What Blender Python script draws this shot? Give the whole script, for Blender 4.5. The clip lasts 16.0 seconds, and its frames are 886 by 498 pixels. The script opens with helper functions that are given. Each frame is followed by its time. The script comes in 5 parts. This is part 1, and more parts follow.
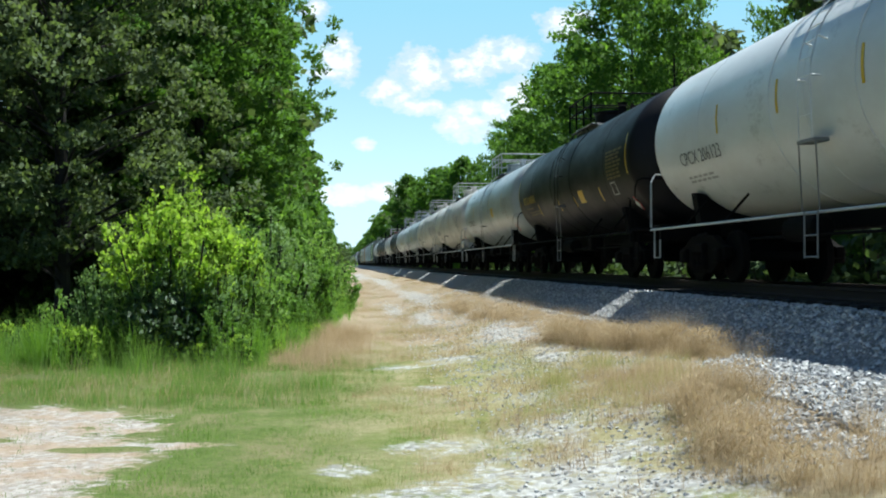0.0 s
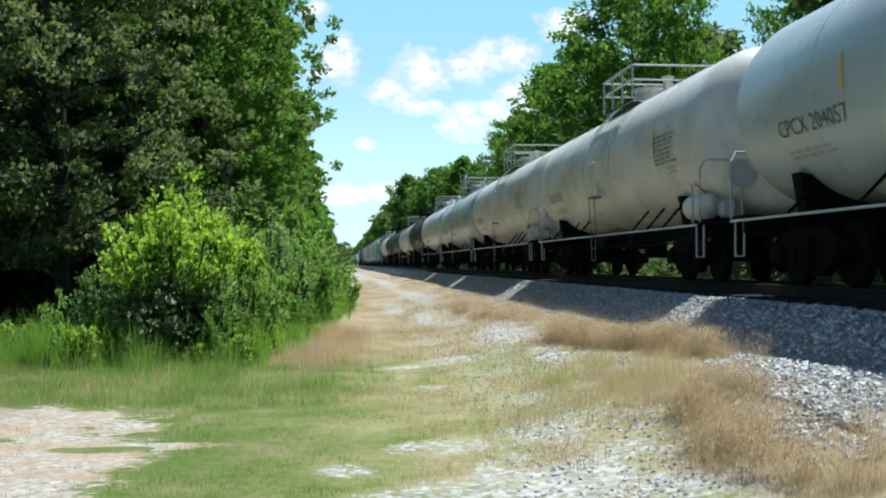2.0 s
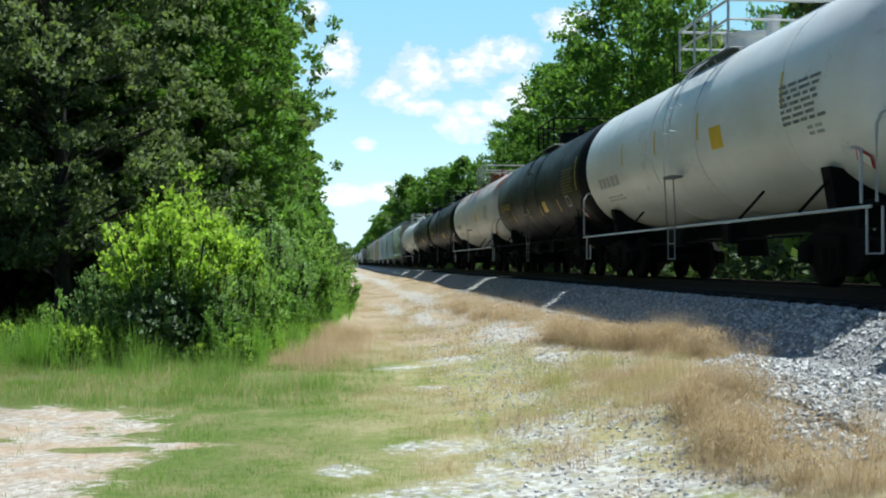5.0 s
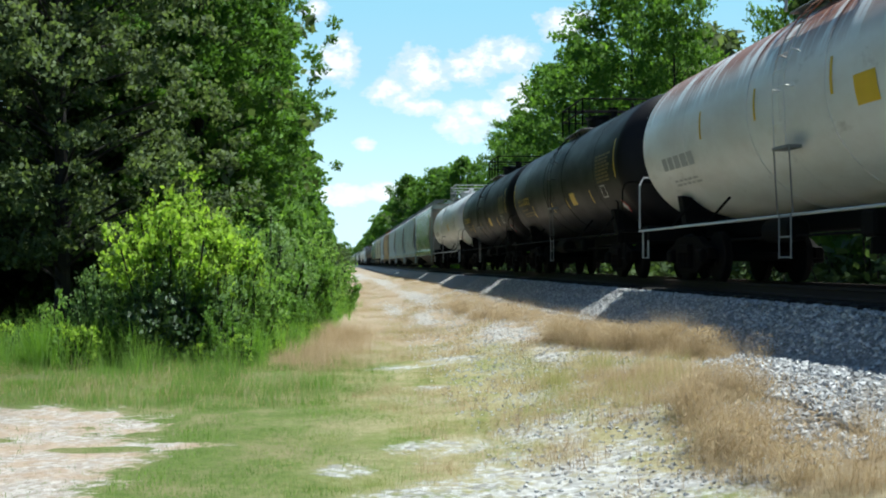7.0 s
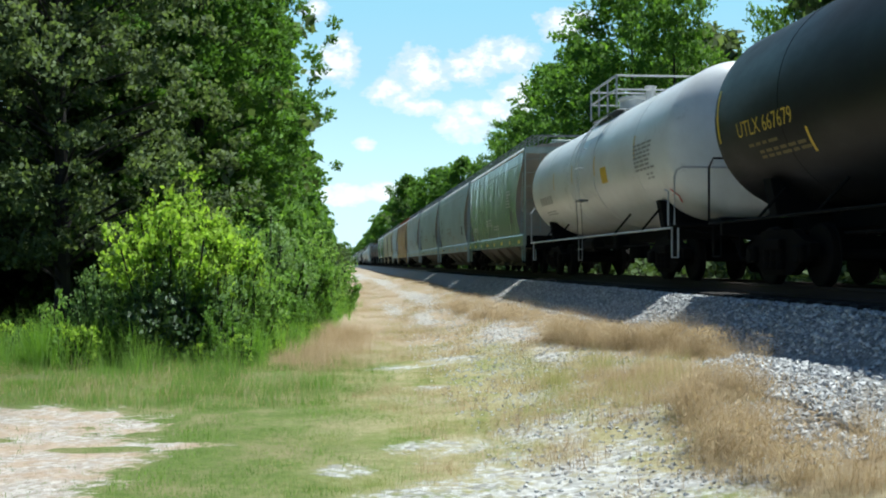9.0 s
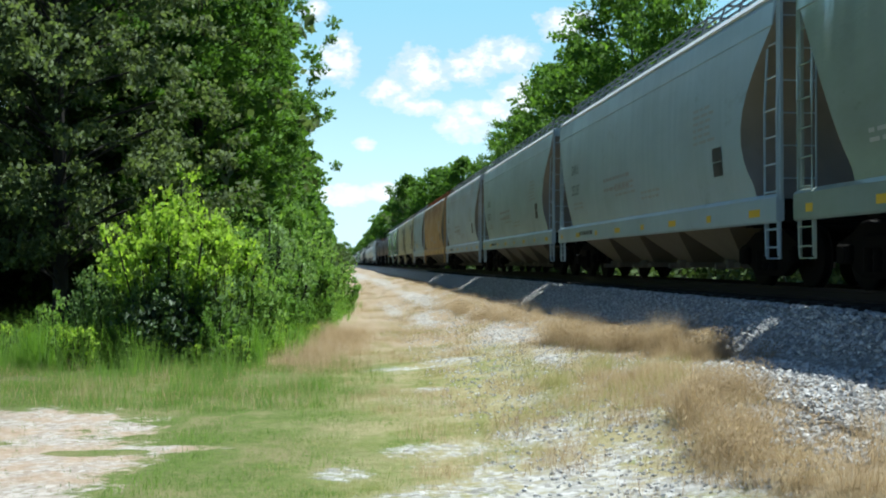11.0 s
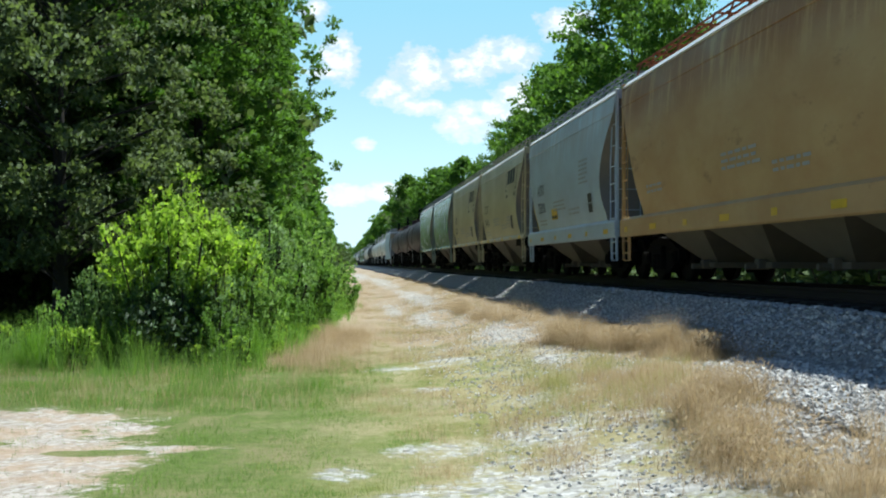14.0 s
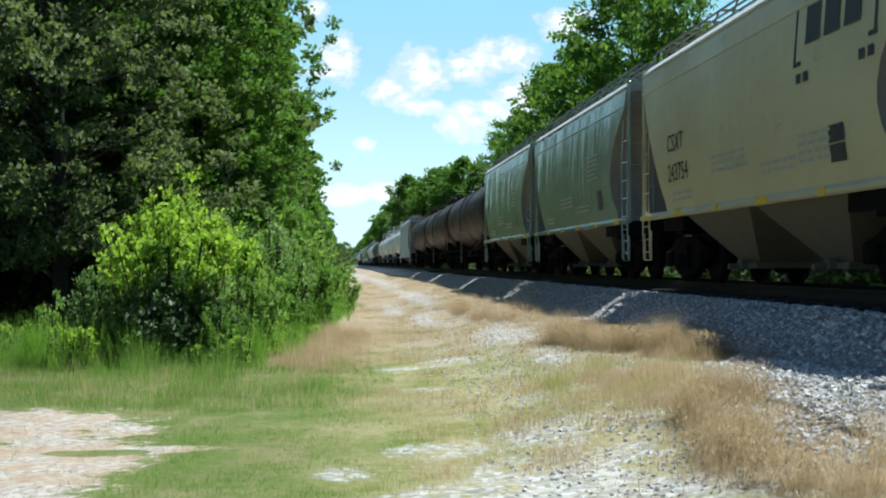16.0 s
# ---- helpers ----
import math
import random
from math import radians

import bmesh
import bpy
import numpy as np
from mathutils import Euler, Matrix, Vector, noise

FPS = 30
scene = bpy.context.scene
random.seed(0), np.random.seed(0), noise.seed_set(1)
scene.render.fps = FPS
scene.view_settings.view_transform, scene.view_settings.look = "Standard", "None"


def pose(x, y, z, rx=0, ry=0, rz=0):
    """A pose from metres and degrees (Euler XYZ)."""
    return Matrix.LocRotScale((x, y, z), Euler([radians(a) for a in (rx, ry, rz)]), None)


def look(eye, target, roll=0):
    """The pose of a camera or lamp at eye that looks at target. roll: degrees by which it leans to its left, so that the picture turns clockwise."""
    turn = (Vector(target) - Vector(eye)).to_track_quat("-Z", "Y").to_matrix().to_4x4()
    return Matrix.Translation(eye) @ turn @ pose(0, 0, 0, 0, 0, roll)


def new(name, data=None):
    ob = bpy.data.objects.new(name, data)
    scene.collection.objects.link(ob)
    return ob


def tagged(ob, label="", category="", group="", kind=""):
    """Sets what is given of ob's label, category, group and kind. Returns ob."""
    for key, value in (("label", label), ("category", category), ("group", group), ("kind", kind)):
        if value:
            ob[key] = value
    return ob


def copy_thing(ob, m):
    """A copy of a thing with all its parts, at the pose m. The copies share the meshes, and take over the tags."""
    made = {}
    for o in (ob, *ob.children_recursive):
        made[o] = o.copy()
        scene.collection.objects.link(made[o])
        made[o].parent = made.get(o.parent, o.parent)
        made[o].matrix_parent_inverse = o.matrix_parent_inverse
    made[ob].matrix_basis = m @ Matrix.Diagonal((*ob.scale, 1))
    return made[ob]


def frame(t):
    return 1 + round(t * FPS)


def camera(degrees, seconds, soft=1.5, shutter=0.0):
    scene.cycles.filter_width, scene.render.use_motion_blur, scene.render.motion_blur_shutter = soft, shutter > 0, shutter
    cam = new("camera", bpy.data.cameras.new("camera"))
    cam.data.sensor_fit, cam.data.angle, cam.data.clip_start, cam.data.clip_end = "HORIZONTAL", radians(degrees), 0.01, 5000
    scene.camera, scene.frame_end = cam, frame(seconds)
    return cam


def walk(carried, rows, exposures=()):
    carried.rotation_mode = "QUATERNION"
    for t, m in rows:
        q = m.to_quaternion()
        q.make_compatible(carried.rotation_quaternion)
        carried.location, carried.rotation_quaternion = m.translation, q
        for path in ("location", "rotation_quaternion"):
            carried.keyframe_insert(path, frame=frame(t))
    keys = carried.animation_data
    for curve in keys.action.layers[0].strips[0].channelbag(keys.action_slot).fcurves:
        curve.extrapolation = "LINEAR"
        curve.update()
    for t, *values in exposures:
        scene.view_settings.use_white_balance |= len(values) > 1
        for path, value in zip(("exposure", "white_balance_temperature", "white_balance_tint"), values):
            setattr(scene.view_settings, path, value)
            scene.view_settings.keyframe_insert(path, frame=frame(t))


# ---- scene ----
# The camera stands beside a straight single track. X: to the train's side, Y: along the track, z: up.
CX, CY, CZ = 0.0, 0.0, 1.6
cam = camera(44.4, 16.0, soft=2.0)


def stand(dx, dy, dz):
    eye = Vector((CX + dx, CY + dy, CZ + dz))
    yaw, pitch = radians(5.41), radians(0.776)
    way = Vector((math.sin(yaw) * math.cos(pitch), math.cos(yaw) * math.cos(pitch), math.sin(pitch)))
    return look(eye, eye + way)


walk(cam, [(0.0, stand(0, 0, 0)), (9.2, stand(0, 0, 0)), (11.3, stand(0.02, 0.07, 0.016)), (16.0, stand(0.02, 0.07, 0.016))],
     exposures=[(0.0, 0.42, 5900, 3), (16.0, 0.42, 5900, 3)])

# ---- sky and sun ----
SUN_EL, SUN_AZ = radians(68.3), radians(58)
world = bpy.data.worlds.new("sky")
scene.world = world
world.use_nodes = True
wn = world.node_tree
sky = wn.nodes.new("ShaderNodeTexSky")
sky.sky_type = "NISHITA"
sky.sun_disc = False
sky.sun_elevation, sky.sun_rotation = SUN_EL, SUN_AZ
sky.air_density, sky.dust_density, sky.ozone_density = 1.0, 0.6, 1.0
bg = wn.nodes["Background"]
bg.inputs["Strength"].default_value = 0.06
tint = wn.nodes.new("ShaderNodeMix")
tint.data_type, tint.blend_type = "RGBA", "MULTIPLY"
tint.inputs[0].default_value = 1.0
tint.inputs[7].default_value = (0.84, 1.0, 1.12, 1)
wn.links.new(sky.outputs[0], tint.inputs[6])
wn.links.new(tint.outputs[2], bg.inputs[0])
sun = new("sun", bpy.data.lights.new("sun", "SUN"))
sun.data.energy, sun.data.angle, sun.data.color = 5.0, radians(0.53), (1.0, 0.96, 0.88)
sd = Vector((math.sin(SUN_AZ) * math.cos(SUN_EL), math.cos(SUN_AZ) * math.cos(SUN_EL), math.sin(SUN_EL)))
sun.matrix_world = look(sd * 300, (0, 0, 0))


# ---- materials ----
class Mat:
    """A node material with a few shorthands."""

    def __init__(self, name, rough=0.6, metal=0.0, spec=0.5):
        self.m = bpy.data.materials.new(name)
        self.m.use_nodes = True
        self.t = self.m.node_tree
        self.b = self.t.nodes["Principled BSDF"]
        self.b.inputs["Roughness"].default_value = rough
        self.b.inputs["Metallic"].default_value = metal
        self.b.inputs["Specular IOR Level"].default_value = spec
        self.co = self.t.nodes.new("ShaderNodeTexCoord")

    def node(self, kind, **kw):
        n = self.t.nodes.new(kind)
        for k, v in kw.items():
            n.inputs[k.replace("_", " ")].default_value = v
        return n

    def link(self, a, b):
        self.t.links.new(a, b)

    def noise(self, scale, detail=4.0, rough=0.6, stretch=(1, 1, 1), space="Object"):
        mp = self.node("ShaderNodeMapping")
        mp.inputs["Scale"].default_value = stretch
        self.link(self.co.outputs[space], mp.inputs[0])
        n = self.node("ShaderNodeTexNoise", Scale=scale, Detail=detail, Roughness=rough)
        self.link(mp.outputs[0], n.inputs["Vector"])
        return n.outputs["Fac"]

    def ramp(self, fac, stops):
        r = self.node("ShaderNodeValToRGB")
        e = r.color_ramp.elements
        while len(e) < len(stops):
            e.new(0.5)
        for el, (p, c) in zip(e, stops):
            el.position = p
            el.color = (*c, 1) if len(c) == 3 else c
        self.link(fac, r.inputs[0])
        return r.outputs[0]

    def mix(self, fac, a, b, mode="MIX"):
        n = self.t.nodes.new("ShaderNodeMix")
        n.data_type, n.blend_type = "RGBA", mode
        for s, v in ((n.inputs[0], fac), (n.inputs[6], a), (n.inputs[7], b)):
            if isinstance(v, (tuple, float, int)):
                s.default_value = (*v, 1) if isinstance(v, tuple) else v
            else:
                self.link(v, s)
        return n.outputs[2]

    def math(self, op, a, b=0.0, clamp=False):
        n = self.t.nodes.new("ShaderNodeMath")
        n.operation, n.use_clamp = op, clamp
        for s, v in zip(n.inputs, (a, b)):
            if isinstance(v, (float, int)):
                s.default_value = v
            else:
                self.link(v, s)
        return n.outputs[0]

    def color(self, c):
        if isinstance(c, tuple):
            self.b.inputs["Base Color"].default_value = (*c, 1)
        else:
            self.link(c, self.b.inputs["Base Color"])
        return self

    def bump(self, h, strength=0.3, dist=0.02):
        n = self.node("ShaderNodeBump", Strength=strength, Distance=dist)
        self.link(h, n.inputs["Height"])
        self.link(n.outputs[0], self.b.inputs["Normal"])
        return self


def paint(name, base, dirt, amount=0.5, rough=0.35, rust=0.0, seed=0.0, spec=0.5, ripple=0.0):
    """Weathered railcar paint: blotches, run-down streaks, chalking, optional rust."""
    m = Mat(name, rough, 0, spec)
    big = m.noise(0.9 + seed * 0.1, 5, 0.6, (1, 0.45, 1))
    streak = m.noise(1.3 + seed * 0.3, 6, 0.65, (0.9, 0.32, 0.55))
    fine = m.noise(25, 3, 0.6, (1, 0.4, 1))
    f1 = m.ramp(streak, [(0.42, (0, 0, 0)), (0.75, (1, 1, 1))])
    f2 = m.ramp(big, [(0.35, (0, 0, 0)), (0.8, (1, 1, 1))])
    c = m.mix(m.math("MULTIPLY", f1, amount), base, dirt)
    c = m.mix(m.math("MULTIPLY", f2, amount * 0.6), c, dirt)
    c = m.mix(m.math("MULTIPLY", fine, 0.12), c, tuple(0.6 * v for v in base))
    spot = m.ramp(m.noise(1.5 + seed * 0.2, 6, 0.75, (1, 0.5, 1)), [(0.60, (0, 0, 0)), (0.70, (1, 1, 1))])
    c = m.mix(m.math("MULTIPLY", spot, amount * 0.8), c, tuple(0.45 * v for v in dirt))
    if rust > 0:
        sp = m.node("ShaderNodeSeparateXYZ")
        m.link(m.co.outputs["Object"], sp.inputs[0])
        top = m.math("MULTIPLY", m.math("SUBTRACT", sp.outputs[2], 3.0), 1.6, True)
        rs = m.ramp(m.noise(2.2, 5, 0.7, (0.3, 1.6, 0.2)), [(0.43, (0, 0, 0)), (0.51, (1, 1, 1))])
        c = m.mix(m.math("MULTIPLY", m.math("MULTIPLY", rs, top), rust, True), c, (0.24, 0.085, 0.035))
    m.color(c)
    m.link(m.ramp(big, [(0.2, (rough * 0.8,) * 3), (0.9, (min(1, rough * 1.7),) * 3)]), m.b.inputs["Roughness"])
    if ripple:
        m.bump(m.math("ADD", m.math("MULTIPLY", big, 0.5), m.noise(1.6, 2, 0.4, (0.2, 1.0, 0.12))), ripple, 0.06)
    else:
        m.bump(big, 0.12, 0.05)
    return m.m


def plain(name, c, rough=0.6, metal=0.0, vary=0.35, scale=6.0, spec=0.5):
    m = Mat(name, rough, metal, spec)
    n = m.noise(scale, 5)
    m.color(m.mix(m.math("MULTIPLY", n, vary), c, tuple(v * 0.45 for v in c)))
    m.bump(m.noise(scale * 8, 3), 0.15, 0.01)
    return m.m


WHITE = paint("white_tank_paint", (0.74, 0.76, 0.76), (0.42, 0.40, 0.36), 0.45, 0.32)
SILVER = paint("silver_grey_paint", (0.50, 0.56, 0.60), (0.32, 0.33, 0.32), 0.5, 0.28, seed=1)
DULL = paint("dull_white_paint", (0.76, 0.76, 0.72), (0.40, 0.36, 0.30), 0.65, 0.42, seed=2)
RUSTY = paint("rust_streaked_white_paint", (0.74, 0.75, 0.74), (0.45, 0.40, 0.34), 0.45, 0.35, rust=1.0, seed=3)
BLACK = paint("black_tank_paint", (0.007, 0.007, 0.009), (0.018, 0.017, 0.017), 0.5, 0.42, seed=1, spec=0.2)
MAROON = paint("maroon_tank_paint", (0.046, 0.022, 0.024), (0.031, 0.022, 0.019), 0.6, 0.5)
GREYHOP = paint("pale_grey_hopper_paint", (0.36, 0.47, 0.54), (0.28, 0.33, 0.34), 0.45, 0.30, ripple=0.5)
GREENGREY = paint("grey_green_hopper_paint", (0.29, 0.36, 0.33), (0.20, 0.23, 0.18), 0.45, 0.15, seed=2, spec=0.9, ripple=0.7)
WHITEHOP = paint("white_hopper_paint", (0.48, 0.58, 0.67), (0.36, 0.39, 0.40), 0.4, 0.36, rust=0.25, seed=3)
ORANGE = paint("faded_orange_hopper_paint", (0.53, 0.36, 0.16), (0.40, 0.21, 0.07), 0.7, 0.5, rust=0.55, seed=1)
CREAM = paint("cream_hopper_paint", (0.55, 0.49, 0.30), (0.37, 0.31, 0.18), 0.5, 0.36, seed=2, ripple=0.5)
# underframe steel: near-black, with the deep shade below the cars in its colour
FRAME = plain("black_grimy_shaded_steel", (0.007, 0.007, 0.007), 0.85, spec=0.1)
# discharge bays: the dark below the car is put into this brown
BAYSHADE = plain("shade_dark_hopper_steel", (0.15, 0.13, 0.095), 0.8, 0, 0.6, 3)
ENDGRIME = plain("soot_stained_end_sheet", (0.29, 0.265, 0.225), 0.75, 0, 0.6, 2)
GRATING = plain("dull_grey_grating", (0.22, 0.23, 0.23), 0.6, 0.2, 0.3)
# bogie and wheel steel, darkened in colour to carry the shade under the cars
GRIME_SHADE = plain("brown_grimy_shaded_steel", (0.008, 0.007, 0.006), 0.9, spec=0.08)
WHEELSTEEL = plain("worn_shaded_wheel_steel", (0.009, 0.008, 0.007), 0.8, 0.0, spec=0.1)
TREAD = plain("polished_tread_steel", (0.45, 0.44, 0.43), 0.25, 1.0, 0.2)
RAIL = plain("rusty_rail_steel", (0.05, 0.030, 0.020), 0.8, 0.1)
WOOD = plain("creosoted_tie_wood", (0.030, 0.025, 0.021), 0.9, 0, 0.6, 9)
GALV = plain("galvanised_handrail", (0.42, 0.44, 0.45), 0.4, 0.2, 0.25)
YELLOW = plain("yellow_marking_paint", (0.72, 0.47, 0.03), 0.45, 0, 0.3)
INK = plain("black_stencil_paint", (0.03, 0.03, 0.035), 0.6, 0, 0.2)
WORNINK = plain("worn_grey_black_stencil", (0.15, 0.155, 0.16), 0.6, 0, 0.5)
FADE = plain("faded_grey_stencil", (0.40, 0.41, 0.41), 0.6, 0, 0.3)
YINK = plain("yellow_stencil_paint", (0.62, 0.42, 0.05), 0.5, 0, 0.2)
OCHRE = plain("faded_ochre_stencil", (0.16, 0.12, 0.035), 0.6, 0, 0.4)
REDFADE = plain("faded_red_stencil", (0.38, 0.36, 0.38), 0.6, 0, 0.3)
RED = plain("red_placard", (0.60, 0.05, 0.05), 0.5, 0, 0.15)
PLACARD = plain("white_placard", (0.8, 0.8, 0.8), 0.5, 0, 0.15)


def leaf_material(name, dark, light, trans=0.35, through_tint=(1.15, 1.25, 0.6), patch=0.35, depth=0.5, gloss=0.65):
    m = Mat(name, gloss, 0, 0.12 if gloss > 0.5 else 0.3)
    geo = m.node("ShaderNodeNewGeometry")
    big = m.ramp(m.noise(patch, 4, 0.65), [(0.3, (0, 0, 0)), (0.7, (1, 1, 1))])
    c = m.ramp(geo.outputs["Random Per Island"], [(0.0, dark), (0.8, light), (1.0, tuple(min(1, v * 1.2) for v in light))])
    c = m.mix(m.math("MULTIPLY", big, depth), c, dark)
    m.color(c)
    tr = m.node("ShaderNodeBsdfTranslucent")
    m.link(m.mix(1.0, c, through_tint, "MULTIPLY"), tr.inputs[0])
    mx = m.node("ShaderNodeMixShader")
    mx.inputs[0].default_value = trans
    m.link(m.b.outputs[0], mx.inputs[1])
    m.link(tr.outputs[0], mx.inputs[2])
    m.link(mx.outputs[0], m.t.nodes["Material Output"].inputs[0])
    return m.m


LEAF_DARK = leaf_material("dull_green_leaves", (0.085, 0.120, 0.055), (0.200, 0.255, 0.120), 0.45)
LEAF_MID = leaf_material("green_leaves", (0.068, 0.140, 0.026), (0.155, 0.285, 0.052), 0.45)
# brighter green: sunlight on some trees behind the train is put into the colour
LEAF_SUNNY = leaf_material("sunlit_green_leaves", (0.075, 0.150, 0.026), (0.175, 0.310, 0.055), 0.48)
LEAF_BRIGHT = leaf_material("bright_green_leaves", (0.20, 0.33, 0.045), (0.42, 0.58, 0.09), 0.5)
LEAF_GREY = leaf_material("grey_green_leaves", (0.10, 0.175, 0.06), (0.24, 0.36, 0.14), 0.45)
LEAF_UNDER = leaf_material("dark_undergrowth_leaves", (0.045, 0.075, 0.028), (0.10, 0.15, 0.055), 0.35)
LEAF_GLOSSY = leaf_material("glossy_dark_leaves", (0.035, 0.07, 0.03), (0.085, 0.14, 0.06), 0.25, gloss=0.5)
LEAF_SHRUB = leaf_material("shrub_leaves", (0.10, 0.19, 0.045), (0.25, 0.39, 0.10), 0.48)
GRASS_GREEN = leaf_material("green_grass", (0.07, 0.14, 0.025), (0.19, 0.30, 0.06), 0.5, (1.1, 1.2, 0.7), 1.6, 0.8)
GRASS_TALL = leaf_material("bright_tall_grass", (0.07, 0.15, 0.02), (0.22, 0.37, 0.065), 0.5, (1.1, 1.2, 0.6), 1.6, 0.8)
GRASS_DRY = leaf_material("dry_brown_grass", (0.24, 0.18, 0.105), (0.56, 0.46, 0.30), 0.45, (1.1, 1.02, 0.85), 3.5, 0.9)
GRASS_PALE = leaf_material("yellowing_grass", (0.18, 0.20, 0.06), (0.40, 0.38, 0.19), 0.5, (1.1, 1.05, 0.8), 2.0, 0.8)
BARK = plain("grey_brown_bark", (0.035, 0.029, 0.023), 0.95, 0, 0.6, 5)


# ---- mesh helpers ----
def mesh_of(name, bm, mat, smooth=False):
    me = bpy.data.meshes.new(name)
    bm.normal_update()
    bm.to_mesh(me)
    bm.free()
    for mt in mat if isinstance(mat, (list, tuple)) else [mat]:
        me.materials.append(mt)
    if smooth:
        me.polygons.foreach_set("use_smooth", [True] * len(me.polygons))
        me.set_sharp_from_angle(angle=radians(40))
    return me


def part(name, bm, mat, parent, label="", smooth=False, at=None):
    ob = new(name, mesh_of(name, bm, mat, smooth) if isinstance(bm, bmesh.types.BMesh) else bm)
    ob.parent = parent
    if at is not None:
        ob.matrix_basis = at
    if name == "stencil":
        tagged(ob, kind="stuff")
    return tagged(ob, label)


def thing(name, label, category, group="", kind=""):
    return tagged(new(name), label, category, group, kind)


def box(bm, x, y, z, sx, sy, sz, bev=0.0, m=None):
    r = bmesh.ops.create_cube(bm, size=1.0, matrix=(m or Matrix()) @ Matrix.Translation((x, y, z)) @ Matrix.Diagonal((sx, sy, sz, 1)))
    if bev > 0:
        es = list({e for v in r["verts"] for e in v.link_edges})
        bmesh.ops.bevel(bm, geom=es, offset=bev, segments=1, affect="EDGES")
    return bm


def rod(bm, pts, r=0.02, n=6):
    """A round bar along a chain of points."""
    pts = [Vector(p) for p in pts]
    rings = []
    for i, p in enumerate(pts):
        a, b = pts[max(0, i - 1)], pts[min(len(pts) - 1, i + 1)]
        q = (b - a).to_track_quat("Z", "Y")
        rings.append([bm.verts.new(p + q @ Vector((r * math.cos(2 * math.pi * k / n), r * math.sin(2 * math.pi * k / n), 0))) for k in range(n)])
    for u, w in zip(rings, rings[1:]):
        for k in range(n):
            bm.faces.new((u[k], u[(k + 1) % n], w[(k + 1) % n], w[k]))
    bm.faces.new(rings[0][::-1])
    bm.faces.new(rings[-1])
    return bm


def lathe(bm, prof, n=32, axis="Y", centre=(0, 0, 0)):
    """prof: (along, radius) pairs, turned round an axis."""
    c = Vector(centre)
    rings = []
    for a, r in prof:
        ring = []
        for k in range(n):
            t = 2 * math.pi * k / n
            u, w = r * math.cos(t), r * math.sin(t)
            ring.append(bm.verts.new(c + Vector({"Y": (u, a, w), "X": (a, u, w), "Z": (u, w, a)}[axis])))
        rings.append(ring)
    for u, w in zip(rings, rings[1:]):
        for k in range(n):
            bm.faces.new((u[k], u[(k + 1) % n], w[(k + 1) % n], w[k]))
    bm.faces.new(rings[0])
    bm.faces.new(rings[-1])
    bmesh.ops.recalc_face_normals(bm, faces=bm.faces)
    return bm


def prism(bm, section, y0, y1):
    """A closed (x, z) section pushed along Y."""
    a = [bm.verts.new((x, y0, z)) for x, z in section]
    b = [bm.verts.new((x, y1, z)) for x, z in section]
    n = len(section)
    for k in range(n):
        bm.faces.new((a[k], a[(k + 1) % n], b[(k + 1) % n], b[k]))
    bm.faces.new(a)
    bm.faces.new(b)
    bmesh.ops.recalc_face_normals(bm, faces=bm.faces)
    return bm


def flat_mesh(name, verts, faces, mat):
    me = bpy.data.meshes.new(name)
    me.from_pydata(verts, [], faces)
    me.materials.append(mat)
    return me


def quads_mesh(name, v, mat, corners=4, soft=None):
    """A mesh of loose faces from an array (n, corners, 3); soft: a shading normal for each face."""
    n = len(v)
    if soft is not None:
        ng = np.cross(v[:, 1] - v[:, 0], v[:, -1] - v[:, 0])
        turned = (ng * soft).sum(1) < 0
        v = np.where(turned[:, None, None], v[:, ::-1], v)
    me = bpy.data.meshes.new(name)
    me.vertices.add(n * corners)
    me.vertices.foreach_set("co", np.ascontiguousarray(v, dtype=np.float32).ravel())
    me.loops.add(n * corners)
    me.loops.foreach_set("vertex_index", np.arange(n * corners, dtype=np.int32))
    me.polygons.add(n)
    me.polygons.foreach_set("loop_start", np.arange(0, n * corners, corners, dtype=np.int32))
    me.update(calc_edges=True)
    me.materials.append(mat)
    if soft is not None:
        me.polygons.foreach_set("use_smooth", np.ones(n, dtype=bool))
        me.normals_split_custom_set_from_vertices(np.repeat(soft, corners, 0))
    return me


def lettering(text, size):
    """Flat letters as triangles: local x along the line, local y up, from the lower left."""
    cu = bpy.data.curves.new("lettering", "FONT")
    cu.body, cu.size, cu.resolution_u = text, size, 2
    ob = bpy.data.objects.new("lettering", cu)
    scene.collection.objects.link(ob)
    bpy.context.view_layer.update()
    me = bpy.data.meshes.new_from_object(ob.evaluated_get(bpy.context.evaluated_depsgraph_get()))
    bpy.data.objects.remove(ob)
    bpy.data.curves.remove(cu)
    return me


# ---- the ground ----
TRACK, RAILTOP = 7.65, 1.27
TOE = 5.0


def toe(y):
    """Where the bank meets the ground: it spreads wider close by."""
    t = min(1.0, max(0.0, (13.5 - y) / 3.0))
    return 4.95 - 1.25 * t * t * (3 - 2 * t)


def lay(x, y):
    """The height of the ground."""
    s = min(1.0, max(0.0, (x - 1.0) / (TOE - 1.0)))
    s = s * s * (3 - 2 * s)
    h = 0.50 * s
    if x > 11:
        h = 0.5 - 0.9 * min(1, (x - 11) / 3)
    if x < -4:
        h -= 0.02 * min(10, -4 - x)
    n = noise.noise(Vector((x * 0.35, y * 0.25, 0)))
    n2 = noise.noise(Vector((x * 1.3, y * 1.1, 4)))
    return h + (0.07 * n + 0.03 * n2) * (1.0 if -30 < x < 5.2 else 0.4)


def spread(stops):
    out = []
    for (a, b, st) in stops:
        k = max(1, round((b - a) / st))
        out += [a + (b - a) * i / k for i in range(k)]
    return out + [stops[-1][1]]


